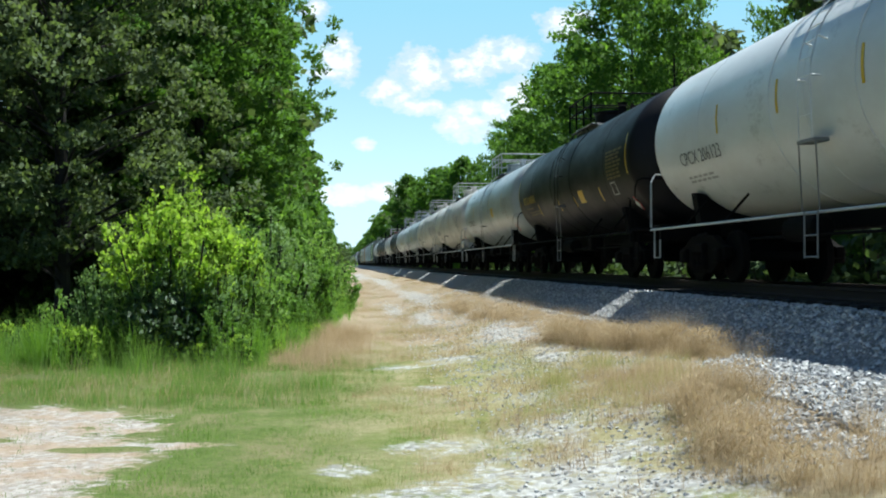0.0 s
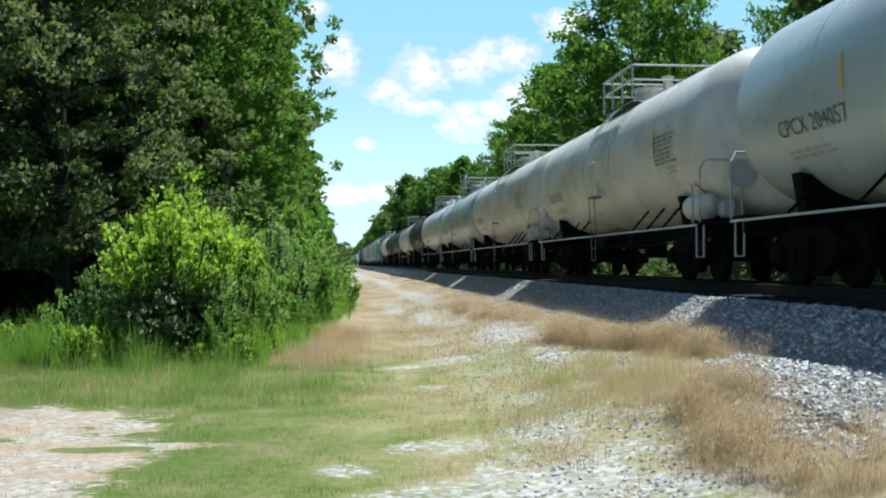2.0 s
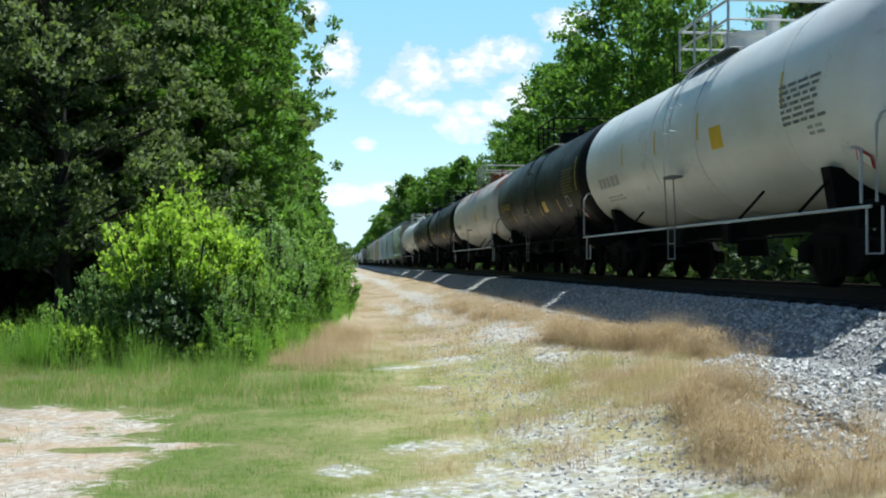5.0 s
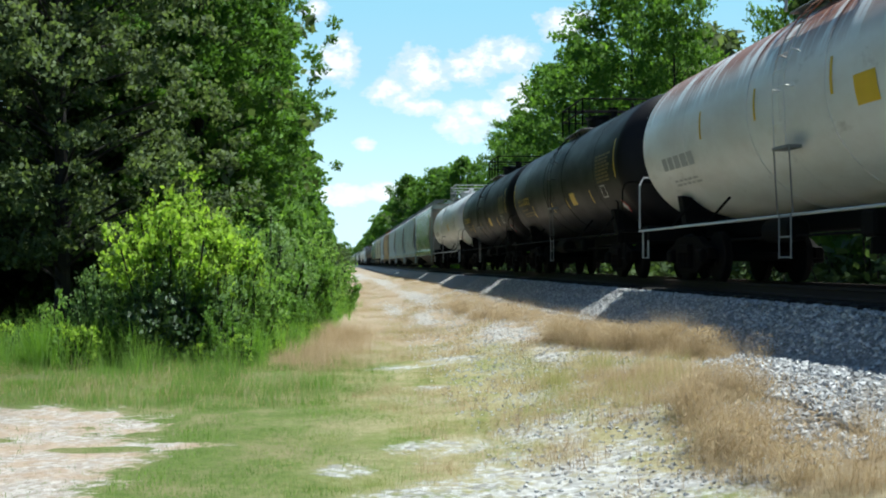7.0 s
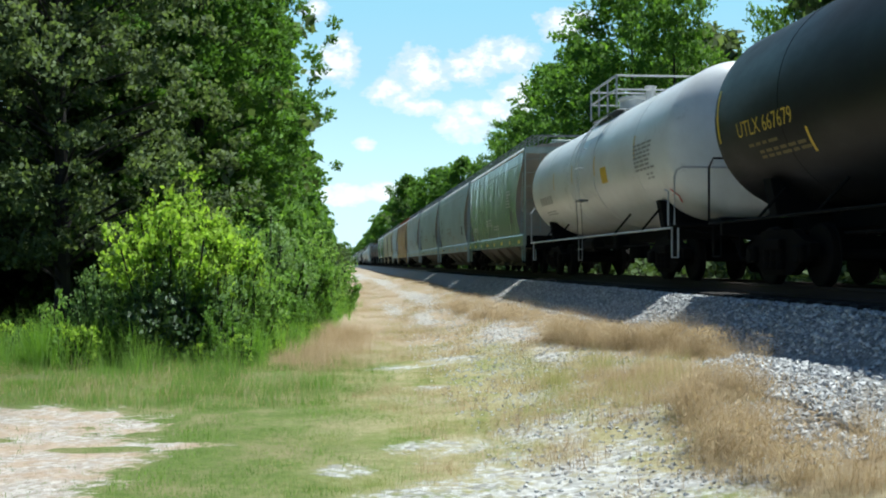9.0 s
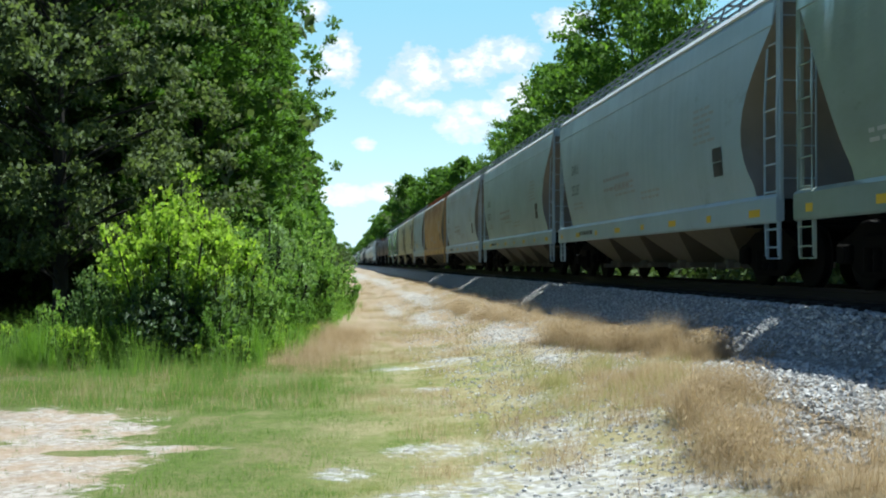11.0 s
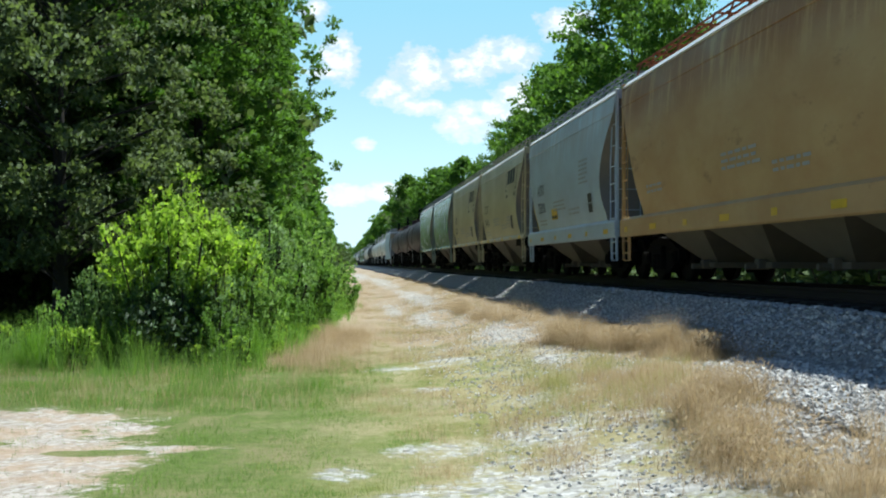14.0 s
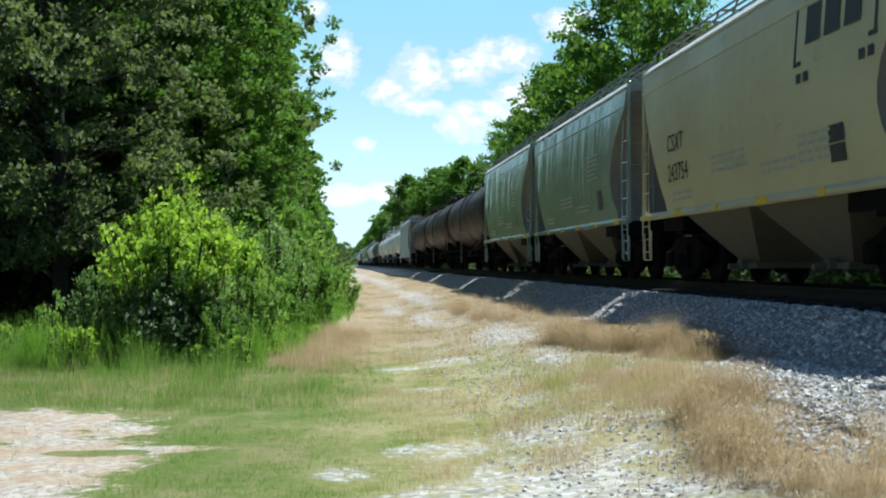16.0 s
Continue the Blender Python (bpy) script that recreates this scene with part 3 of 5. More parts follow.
def woods():
    rng = random.Random(5)
    column = ((0, 0.8), (0.15, 1.0), (0.75, 1.0), (0.9, 0.7), (1, 0.25))
    olive = tree_model("broadleaf_tree", 2, 13.5, 7.2, 110, 10, 64, 0.118, LEAF_DARK, 0.13, "tall tree with dull olive-green foliage and dark gaps", column, 0.42)
    leafy = tree_model("broadleaf_tree", 1, 14.0, 6.0, 104, 10, 58, 0.142, LEAF_MID, 0.06, "tall leafy green tree at the edge of the woods", column, 0.46)
    deep = tree_model("broadleaf_tree", 9, 14.0, 9.0, 64, 8, 18, 0.42, LEAF_DARK, 0.04, "dark green tree deep in the woods", column, 0.75)
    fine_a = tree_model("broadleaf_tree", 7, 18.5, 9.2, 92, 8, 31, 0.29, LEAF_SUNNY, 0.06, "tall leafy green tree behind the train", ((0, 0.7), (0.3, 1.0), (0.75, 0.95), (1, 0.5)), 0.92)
    fine_b = tree_model("broadleaf_tree", 8, 18.0, 8.8, 92, 8, 31, 0.29, LEAF_MID, 0.06, "tall full green tree behind the train", ((0, 0.7), (0.4, 1.0), (0.8, 0.85), (1, 0.4)), 0.92)
    far_a = tree_model("broadleaf_tree", 3, 18.0, 9.4, 56, 7, 17, 0.60, LEAF_MID, 0.08, "tall green tree in the row beside the track", column, 1.25)
    far_b = tree_model("broadleaf_tree", 4, 18.0, 8.6, 56, 7, 17, 0.58, LEAF_DARK, 0.08, "tall dark green tree in the row beside the track", column, 1.25)
    distant = tree_model("broadleaf_tree", 6, 18.0, 9.2, 40, 5, 11, 0.95, LEAF_MID, 0.08, "distant green tree in the row beside the track", column, 1.45)
    # the near woods on the camera's side
    for x, y, s, k, sx in ((-6.1, 24.5, 1.0, 0, 0.95), (-9.6, 26.0, 1.0, 0, 1.0), (-4.15, 31.5, 1.0, 1, 1.0), (-4.2, 39.0, 1.05, 1, 0.95), (-4.4, 47.0, 0.8, 3, 0.8), (-6.6, 29.5, 1.0, 1, 1.0),
                           (-8.5, 31.5, 1.0, 2, 1.0), (-12.5, 30, 1.0, 2, 1.0), (-7.5, 36.5, 1.1, 2, 1.0), (-12.0, 36.5, 1.1, 2, 1.0), (-16, 33, 1.1, 2, 1.0), (-7.8, 44, 1.1, 2, 1.0)):
        planted((olive, leafy, deep, far_a)[k], x, y, s, rng.uniform(0, 360), sx)
    y = 55.0
    while y < 900:
        planted(rng.choice((far_a, far_b)) if y < 95 else distant, -5.4 - rng.random() * 0.9 + 0.002 * y, y, rng.uniform(0.72, 0.92), rng.uniform(0, 360), 0.85)
        if y < 120:
            planted(rng.choice((far_a, far_b)), -10.5 - rng.random() * 2, y + 3, rng.uniform(0.8, 1.0), rng.uniform(0, 360))
        y *= 1.0 + 0.11 + 0.04 * rng.random()
    # the woods close in where the line bends away
    for k in range(12):
        planted(distant, -12.0 + 3.2 * k, 905 + 18 * ((k * 5) % 4), 0.8 + 0.06 * ((k * 7) % 6), 47 * k, 1.0)
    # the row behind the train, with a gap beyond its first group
    # the nearest five, hidden or out of view, are added to shade the undergrowth
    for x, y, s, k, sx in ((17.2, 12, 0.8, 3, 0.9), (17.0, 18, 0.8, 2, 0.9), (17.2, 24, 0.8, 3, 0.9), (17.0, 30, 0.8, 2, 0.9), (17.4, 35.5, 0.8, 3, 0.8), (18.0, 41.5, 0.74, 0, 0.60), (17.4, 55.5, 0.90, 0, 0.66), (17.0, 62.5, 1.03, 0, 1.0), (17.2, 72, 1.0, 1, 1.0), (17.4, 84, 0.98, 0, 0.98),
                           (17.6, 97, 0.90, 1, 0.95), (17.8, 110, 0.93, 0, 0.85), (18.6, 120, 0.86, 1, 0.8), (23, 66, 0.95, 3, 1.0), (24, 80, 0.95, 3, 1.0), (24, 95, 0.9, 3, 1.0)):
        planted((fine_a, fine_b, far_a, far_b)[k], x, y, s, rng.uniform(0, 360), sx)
    for x, y, s in ((21.5, 172, 1.06), (19.0, 182, 1.08), (16.2, 190, 1.05), (14.4, 200, 1.03), (14.8, 225, 1.05), (14.2, 250, 1.0), (14.5, 285, 1.05), (13.8, 325, 1.0), (14.2, 370, 1.05)):
        planted((far_a, far_b)[int(y) % 2] if y < 230 else distant, x, y, s, rng.uniform(0, 360), 1.0)
    y = 420.0
    while y < 900:
        planted(distant, 14.5 + rng.random() * 3, y, rng.uniform(1.0, 1.15), rng.uniform(0, 360), 1.0)
        y *= 1.0 + 0.08 + 0.05 * rng.random()
    for o in (olive, leafy, deep, fine_a, fine_b, far_a, far_b, distant):
        dropped(o)
    # shrubs at the woods' edge
    sapling = bush_model("sapling", 31, 2.0, 2.15, 24, 9, 34, 0.062, LEAF_BRIGHT, "bright yellow-green sapling above the shrubs", "sapling", 0.5, 0.4)
    planted(sapling, -2.75, 18.4, 1.68, 20, 0.74)
    planted(sapling, -2.3, 18.7, 1.5, 140, 0.66)
    planted(sapling, -3.2, 18.6, 1.38, 250, 0.5)
    grey_bush = bush_model("shrub", 32, 2.2, 2.2, 30, 10, 26, 0.074, LEAF_GREY, "dull grey-green shrub at the woods' edge")
    shrub = bush_model("shrub", 11, 2.2, 2.2, 30, 10, 26, 0.08, LEAF_SHRUB, "leafy green shrub at the woods' edge")
    glossy = bush_model("shrub", 33, 1.5, 1.7, 22, 8, 16, 0.13, LEAF_GLOSSY, "shrub with large dark glossy leaves")
    low_bush = bush_model("shrub", 13, 1.6, 2.2, 26, 9, 30, 0.08, LEAF_MID, "low dark green shrub in tall grass")
    far_bush = bush_model("shrub", 15, 2.4, 3.0, 18, 6, 10, 0.23, LEAF_UNDER, "dark green undergrowth beside the track")
    for ob, places in ((grey_bush, ((-3.8, 18.2, 0.85, 0.7), (-3.3, 17.9, 0.7, 0.7), (-2.75, 17.9, 0.9, 0.7), (-2.1, 18.0, 0.88, 0.7), (-1.75, 24.0, 1.3, 0.85))),
                       (shrub, ((-1.65, 18.9, 0.9, 0.75), (-3.1, 18.6, 0.9, 0.7), (-1.9, 21.5, 1.05, 0.9), (-0.75, 29.0, 0.95, 0.8), (-2.4, 25.0, 1.25, 1.0), (-0.55, 33.0, 1.0, 0.9), (-2.4, 29.0, 1.5, 1.0), (-1.5, 35.0, 1.6, 1.0), (-2.2, 41.0, 1.7, 1.0))),
                       (glossy, ((-2.85, 17.55, 0.92, 0.85), (-2.2, 17.6, 0.62, 0.8))),
                       (low_bush, ((-2.0, 17.5, 0.7, 0.6), (-3.4, 17.8, 0.62, 0.6), (-1.45, 18.0, 0.5, 0.6), (-1.35, 22.0, 0.85, 0.8), (-0.95, 23.5, 0.6, 0.8), (-0.6, 27.0, 0.7, 0.7), (-1.1, 25.5, 1.3, 0.8), (-2.6, 22.5, 1.5, 1.0), (-0.3, 36, 1.0, 1.0))),
                       (far_bush, ((-0.7, 42, 0.8, 0.9), (-1.0, 50, 1.0, 1.0), (-1.5, 58, 1.2, 1.0), (-1.7, 66, 1.4, 1.0), (-1.9, 78, 1.5, 1.1), (-2.1, 92, 1.7, 1.1), (-2.2, 110, 1.9, 1.2), (-2.3, 135, 2.1, 1.2), (-2.4, 170, 2.4, 1.2), (-2.4, 215, 2.6, 1.2), (-2.3, 275, 2.6, 1.2), (-2.2, 350, 2.6, 1.2), (-2.0, 450, 2.6, 1.2)))):
        for x, y, s, sx in places:
            planted(ob, x, y, s, rng.uniform(0, 360), sx)
    weed = bush_model("weed", 21, 0.8, 0.6, 9, 6, 16, 0.05, LEAF_SHRUB, "leafy green weed at the woods' edge", "weed")
    weed_b = bush_model("weed", 22, 1.0, 0.5, 8, 7, 14, 0.055, LEAF_BRIGHT, "bright green weed in tall grass", "weed")
    for k in range(110):
        y = 17.0 + 7.0 * rng.random() ** 1.7
        x = -1.3 + 0.14 * (y - 17.2) - 5.0 * rng.random() ** 1.1
        planted((weed, weed, weed_b)[k % 3], x, y, rng.uniform(0.45, 1.0), rng.uniform(0, 360), rng.uniform(0.8, 1.3))
    planted(weed, -4.75, 18.6, 1.75, 30, 0.7)
    for k in range(16):
        planted(far_bush, -4.6 - 0.85 * k + 0.4 * rng.random(), 27.5 + 3.5 * rng.random(), rng.uniform(0.7, 1.3), rng.uniform(0, 360), 1.0)
    for k in range(64):
        planted(far_bush, 13.2 + (k % 2) * 2.6 + rng.random() * 1.5, 11 + k * 1.5, rng.uniform(0.9, 1.5), rng.uniform(0, 360), 1.1)
    for o in (sapling, grey_bush, shrub, glossy, low_bush, far_bush, weed, weed_b):
        dropped(o)


woods()


def blades(name, pts, hgt, wid, mat, label, seed, lean=0.7):
    """Grass as thin leaning blades at given roots."""
    rng = np.random.default_rng(seed)
    n = len(pts)
    az = rng.random(n) * 2 * math.pi
    patchy = np.array([noise.noise(Vector((p[0] * 1.9, p[1] * 1.3, seed))) for p in pts])
    h = hgt * rng.uniform(0.45, 1.2, n) * np.clip(1.0 + 1.5 * patchy, 0.3, 1.8)
    w = wid * rng.uniform(0.6, 1.3, n)
    dirv = np.stack([np.cos(az), np.sin(az), np.zeros(n)], 1)
    side = np.stack([-np.sin(az), np.cos(az), np.zeros(n)], 1)
    ln = (lean * h * rng.uniform(0.2, 1.3, n))[:, None]
    up = np.array([0, 0, 1.0])
    tip = pts + dirv * ln + up * h[:, None]
    ws = (w / 2)[:, None]
    v = np.stack([pts - side * ws, pts + side * ws, tip], 1)
    soft = rng.normal(size=(n, 3)) * 0.15 + (0, 0, 1.0)
    soft /= np.linalg.norm(soft, axis=1, keepdims=True)
    tagged(new(name, quads_mesh(name, v, mat, 3, soft)), label, "grass", kind="stuff")


def tufts(rng, n, area, spreadr, per):
    """Roots gathered in tufts; area(rng) gives a tuft's centre or None."""
    out = []
    while len(out) < n * per:
        c = area(rng)
        if c is None:
            continue
        for _ in range(per):
            x, y = c[0] + rng.gauss(0, spreadr), c[1] + rng.gauss(0, spreadr)
            out.append((x, y, lay(x, y) - 0.01))
    return np.array(out)


def fields():
    rng = random.Random(8)

    def wood_edge(r):
        y = 15.2 + 22 * r.random() ** 1.5
        edge = -1.0 + 0.055 * (y - 16) if y < 36 else 0.1
        x = edge - 0.4 - 5.5 * r.random() ** 1.3
        if y < 16.9 + 1.2 * noise.noise(Vector((x * 0.9, 3, 1))) and r.random() < 0.85:
            return None
        return (x, y)

    blades("tall_grass", tufts(rng, 900, wood_edge, 0.12, 40), 0.50, 0.006, GRASS_GREEN, "tall green grass along the woods' edge", 1)

    def rank(r):
        if r.random() < 0.62:
            x, y = r.uniform(-5.9, -1.25), 17.05 + 1.5 * r.random() ** 1.5
            return (x, y) if noise.noise(Vector((x * 1.5, y, 8))) > -0.08 else None
        u = r.random()
        y = 18.5 + 22 * u
        return (-1.35 + 1.55 * u ** 0.8 + r.gauss(0, 0.22), y)

    blades("rank_grass", tufts(random.Random(61), 520, rank, 0.08, 24), 0.52, 0.011, GRASS_TALL, "bright green rank grass before the shrubs", 14, 0.55)

    def lawn(r):
        y = 7.2 * (19 / 7.2) ** r.random()
        x = r.uniform(-6.0, 1.6)
        bare = inside(DRIVE, x, y) > 0.0 and inside(TONGUES, x, y) < 0.1
        if (bare and r.random() < 0.93) or inside(GRAVEL, x, y) > 0.1 or r.random() < max(0, (x + 0.6) * 0.4):
            return None
        return (x, y)

    blades("short_grass", tufts(rng, 4000, lawn, 0.13, 16), 0.045, 0.004, GRASS_GREEN, "short worn green grass on the verge", 2)

    def verge(r):
        y = r.uniform(12.3, 18.2)
        x = r.uniform(-6.2, 0.9)
        if inside(DRIVE, x, y) > -0.05 or r.random() < max(0, x + 0.2) or noise.noise(Vector((x * 0.7, y * 0.8, 6))) < -0.25:
            return None
        return (x, y)

    blades("verge_grass", tufts(rng, 1500, verge, 0.12, 20), 0.13, 0.005, GRASS_GREEN, "uneven green grass before the woods' edge", 11)
    blades("seeding_grass", tufts(rng, 500, verge, 0.16, 18), 0.20, 0.003, GRASS_DRY, "thin brown seeding grass among green", 12)

    def brown(r):
        u = r.random()
        x, y = -1.15 + 1.5 * r.random() + 0.25 * u, 16.6 + 9.5 * u
        return (x, y) if noise.noise(Vector((x * 1.2, y * 0.5, 3))) > -0.15 else None

    blades("brown_grass", tufts(rng, 420, brown, 0.14, 34), 0.26, 0.0035, GRASS_DRY, "soft brown seeding grass beside the shrubs", 13)

    def path(r):
        y = 17.5 * (95 / 17.5) ** r.random()
        x = r.uniform(-0.1, 3.6) + 0.01 * y
        if noise.noise(Vector((x * 1.3, y * 0.28, 21))) < 0.02 or inside(GRAVEL, x, y) > 0.45:
            return None
        return (x, y)

    blades("path_grass", tufts(rng, 900, path, 0.16, 26), 0.13, 0.004, GRASS_DRY, "brown dry grass along the worn path", 15)
    blades("path_weeds", tufts(rng, 260, path, 0.14, 22), 0.12, 0.005, GRASS_PALE, "yellow-green weeds along the worn path", 16)

    def yellowing(r):
        y = 7.2 * (30 / 7.2) ** r.random()
        x = r.gauss(1.5, 1.1)
        if noise.noise(Vector((x * 0.9, y * 0.5, 2))) < -0.05 or inside(GRAVEL, x, y) > 0.25:
            return None
        return (x, y)

    blades("yellowing_grass", tufts(rng, 2400, yellowing, 0.13, 20), 0.05, 0.003, GRASS_PALE, "sparse yellowing grass in gravel", 3)

    def dry(r):
        k = r.random()
        if k < 0.30:
            y = 18.0 * (80 / 18.0) ** r.random()
            x = toe(y) - 0.55 + r.gauss(0, 0.30)
        else:
            cx, cy, sx, sy = r.choice(((4.45, 13.6, 0.22, 1.3), (4.5, 16.5, 0.25, 1.8), (4.2, 19.5, 0.3, 2.0), (3.55, 11.0, 0.3, 0.7), (3.45, 11.8, 0.35, 0.8), (2.9, 8.6, 0.8, 1.2), (1.9, 11.5, 0.6, 1.5)))
            x, y = r.gauss(cx, sx), r.gauss(cy, sy)
        if noise.noise(Vector((x * 1.6, y * 1.1, 9))) < -0.12 or x > toe(y) - 0.05:
            return None
        return (x, y)

    blades("dry_grass", tufts(rng, 800, dry, 0.11, 50), 0.17, 0.0028, GRASS_DRY, "dry brown grass at the foot of the bank", 4)

    def dry_low(r):
        y = 6.2 * (120 / 6.2) ** r.random()
        x = r.uniform(0.6 if y < 13 else -0.8, 4.6)
        if noise.noise(Vector((x * 0.8, y * 0.45, 5))) < 0.08 or inside(GRAVEL, x, y) > 0.3:
            return None
        return (x, y)

    blades("low_dry_grass", tufts(rng, 1700, dry_low, 0.14, 34), 0.09, 0.0028, GRASS_DRY, "low dry straw-coloured grass in the gravel", 5)

    # thick dry clumps: one long bank, one round clump and the low growth before them
    own = random.Random(81)

    def clumps(r):
        k = r.random()
        u = r.random()
        if k < 0.46:
            x, y = 3.45 + 1.4 * u + r.gauss(0, 0.14), 18.6 - 6.4 * u ** 0.8 + r.gauss(0, 0.25)
        elif k < 0.70:
            x, y = 2.75 + 0.9 * u + r.gauss(0, 0.10), 9.35 + 0.3 * u + r.gauss(0, 0.28)
        elif k < 0.84:
            x, y = 3.05 + r.gauss(0, 0.26), 7.3 + r.gauss(0, 0.6)
        else:
            x, y = 3.0 + 0.75 * u + r.gauss(0, 0.13), 32.0 - 10.0 * u + r.gauss(0, 0.5)
        if noise.noise(Vector((x * 2.3, y * 1.5, 4))) < 0.0 or x > 5.1:
            return None
        return (x, y)

    blades("dry_grass_clump", tufts(own, 520, clumps, 0.07, 60), 0.32, 0.0026, GRASS_DRY, "tall dry brown grass clumps by the ballast", 6, 0.95)
    heads = tufts(own, 520, clumps, 0.10, 34)
    heads[:, 2] += np.random.default_rng(5).uniform(0.10, 0.34, len(heads))
    blades("seed_heads", heads, 0.035, 0.012, GRASS_DRY, "pale dry seed heads on tall grass clumps", 8, 1.6)

    def between(r):
        x, y = r.gauss(2.9, 0.55), r.gauss(12.2, 1.6)
        return (x, y) if noise.noise(Vector((x * 1.9, y * 1.2, 14))) > 0.0 else None

    blades("green_weed_grass", tufts(own, 170, between, 0.09, 34), 0.17, 0.0035, GRASS_PALE, "yellow-green grass among dry clumps", 7)


fields()


# ---- railcars ----
SPEED = 18.5
MESHES = {}
CARS, WHEELSETS = [], []


def cached(key, make):
    if key not in MESHES:
        MESHES[key] = make()
    return MESHES[key]


WHEEL_R = 0.457


def wheelset_mesh():
    bm = bmesh.new()
    for s in (-1, 1):
        c = 0.7525 * s
        lathe(bm, [(c + 0.07 * s, 0.40), (c + 0.065 * s, WHEEL_R - 0.01), (c + 0.055 * s, WHEEL_R), (c - 0.045 * s, WHEEL_R), (c - 0.06 * s, WHEEL_R + 0.025), (c - 0.075 * s, WHEEL_R + 0.01), (c - 0.075 * s, 0.38)], 18, "X")
        lathe(bm, [(c - 0.02 * s, 0.40), (c + 0.01 * s, 0.20), (c + 0.10 * s, 0.15), (c + 0.10 * s, 0.02)], 12, "X")
        lathe(bm, [(c + 0.22 * s, 0.11), (c + 0.36 * s, 0.10), (c + 0.37 * s, 0.03)], 8, "X")
        for k in range(3):
            t = k * 2.094
            box(bm, c + 0.375 * s, 0.055 * math.cos(t), 0.055 * math.sin(t), 0.03, 0.035, 0.035)
    rod(bm, [(-1.0, 0, 0), (1.0, 0, 0)], 0.085, 10)
    return mesh_of("wheelset", bm, WHEELSTEEL, True)


def side_frame_mesh():
    bm = bmesh.new()
    sec = [(-1.18, 0.62), (-0.98, 0.66), (-0.55, 0.84), (0.55, 0.84), (0.98, 0.66), (1.18, 0.62), (1.18, 0.44), (0.98, 0.40), (0.5, 0.16), (-0.5, 0.16), (-0.98, 0.40), (-1.18, 0.44)]
    a = [bm.verts.new((-0.07, y, z)) for y, z in sec]
    b = [bm.verts.new((0.07, y, z)) for y, z in sec]
    n = len(sec)
    for k in range(n):
        bm.faces.new((a[k], a[(k + 1) % n], b[(k + 1) % n], b[k]))
    bm.faces.new(a)
    bm.faces.new(b)
    bmesh.ops.recalc_face_normals(bm, faces=bm.faces)
    for y in (-0.89, 0.89):
        box(bm, -0.06, y, 0.47, 0.20, 0.34, 0.26, 0.03)
        lathe(bm, [(-0.17, 0.03), (-0.17, 0.11), (-0.10, 0.12)], 12, "X", (0, y, 0.457))
    for y in (-0.24, 0, 0.24):
        lathe(bm, [(0.24, 0.075), (0.30, 0.085), (0.36, 0.07), (0.42, 0.085), (0.48, 0.07), (0.54, 0.085)], 10, "Z", (-0.10, y, 0.0))
    box(bm, -0.09, 0, 0.62, 0.16, 0.62, 0.16, 0.02)
    return mesh_of("side_frame", bm, GRIME_SHADE)


def bogie(car, y, flip):
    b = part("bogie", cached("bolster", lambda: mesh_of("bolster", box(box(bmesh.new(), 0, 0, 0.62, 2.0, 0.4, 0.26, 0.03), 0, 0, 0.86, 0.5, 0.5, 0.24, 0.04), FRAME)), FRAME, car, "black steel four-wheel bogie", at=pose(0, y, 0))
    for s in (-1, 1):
        part("side_frame", cached("side_frame", side_frame_mesh), GRIME_SHADE, b, at=pose(1.0 * s, 0, 0, 0, 0, 0 if s < 0 else 180))
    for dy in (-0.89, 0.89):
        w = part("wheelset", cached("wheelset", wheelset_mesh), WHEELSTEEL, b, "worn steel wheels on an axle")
        w.matrix_parent_inverse = Matrix.Translation((0, dy, WHEEL_R))
        WHEELSETS.append(w)
    return b


def coupler_mesh():
    bm = bmesh.new()
    box(bm, 0, 0.25, 0.86, 0.16, 0.7, 0.18, 0.03)
    box(bm, 0, -0.17, 0.86, 0.30, 0.28, 0.28, 0.06)
    box(bm, -0.28, 0.3, 0.70, 0.05, 0.05, 0.35)
    rod(bm, [(-0.3, 0.5, 0.75), (-0.32, 0.15, 0.42), (-0.25, -0.2, 0.45), (-0.1, -0.3, 0.6)], 0.03)
    rod(bm, [(-1.3, 0.3, 0.95), (-0.6, 0.22, 0.86), (-0.1, 0.15, 0.98)], 0.018)
    return mesh_of("coupler", bm, FRAME)


def couplers(car, half):
    for s in (-1, 1):
        part("coupler", cached("coupler", coupler_mesh), FRAME, car, at=pose(0, s * (half - 0.12), 0, 0, 0, 0 if s < 0 else 180))


R, ZC = 1.52, 2.70


def on_tank(y, a, up=0.0, r=R):
    return Vector((-(r + up) * math.cos(a), y, ZC + (r + up) * math.sin(a)))


def wrapped(name, mat, y0, y1, a0, a1, up=0.006, rows=10):
    """A thin painted or stuck-on patch that follows the tank's near side."""
    bm = bmesh.new()
    k = max(2, int(abs(a1 - a0) / 0.06) + 1)
    g = [[bm.verts.new(on_tank(y, a0 + (a1 - a0) * i / (k - 1), up)) for i in range(k)] for y in (y0, y1)]
    for i in range(k - 1):
        bm.faces.new((g[0][i], g[0][i + 1], g[1][i + 1], g[1][i]))
    bmesh.ops.recalc_face_normals(bm, faces=bm.faces)
    return mesh_of(name, bm, mat)


def tank_letters(car, text, y, a, size, mat, label="painted reporting mark"):
    me = lettering(text, size)
    for v in me.vertices:
        v.co = on_tank(y - v.co.x * 1.05, a + v.co.y / R, 0.012)
    me.materials.clear()
    me.materials.append(mat)
    part("reporting_mark", me, mat, car, label)


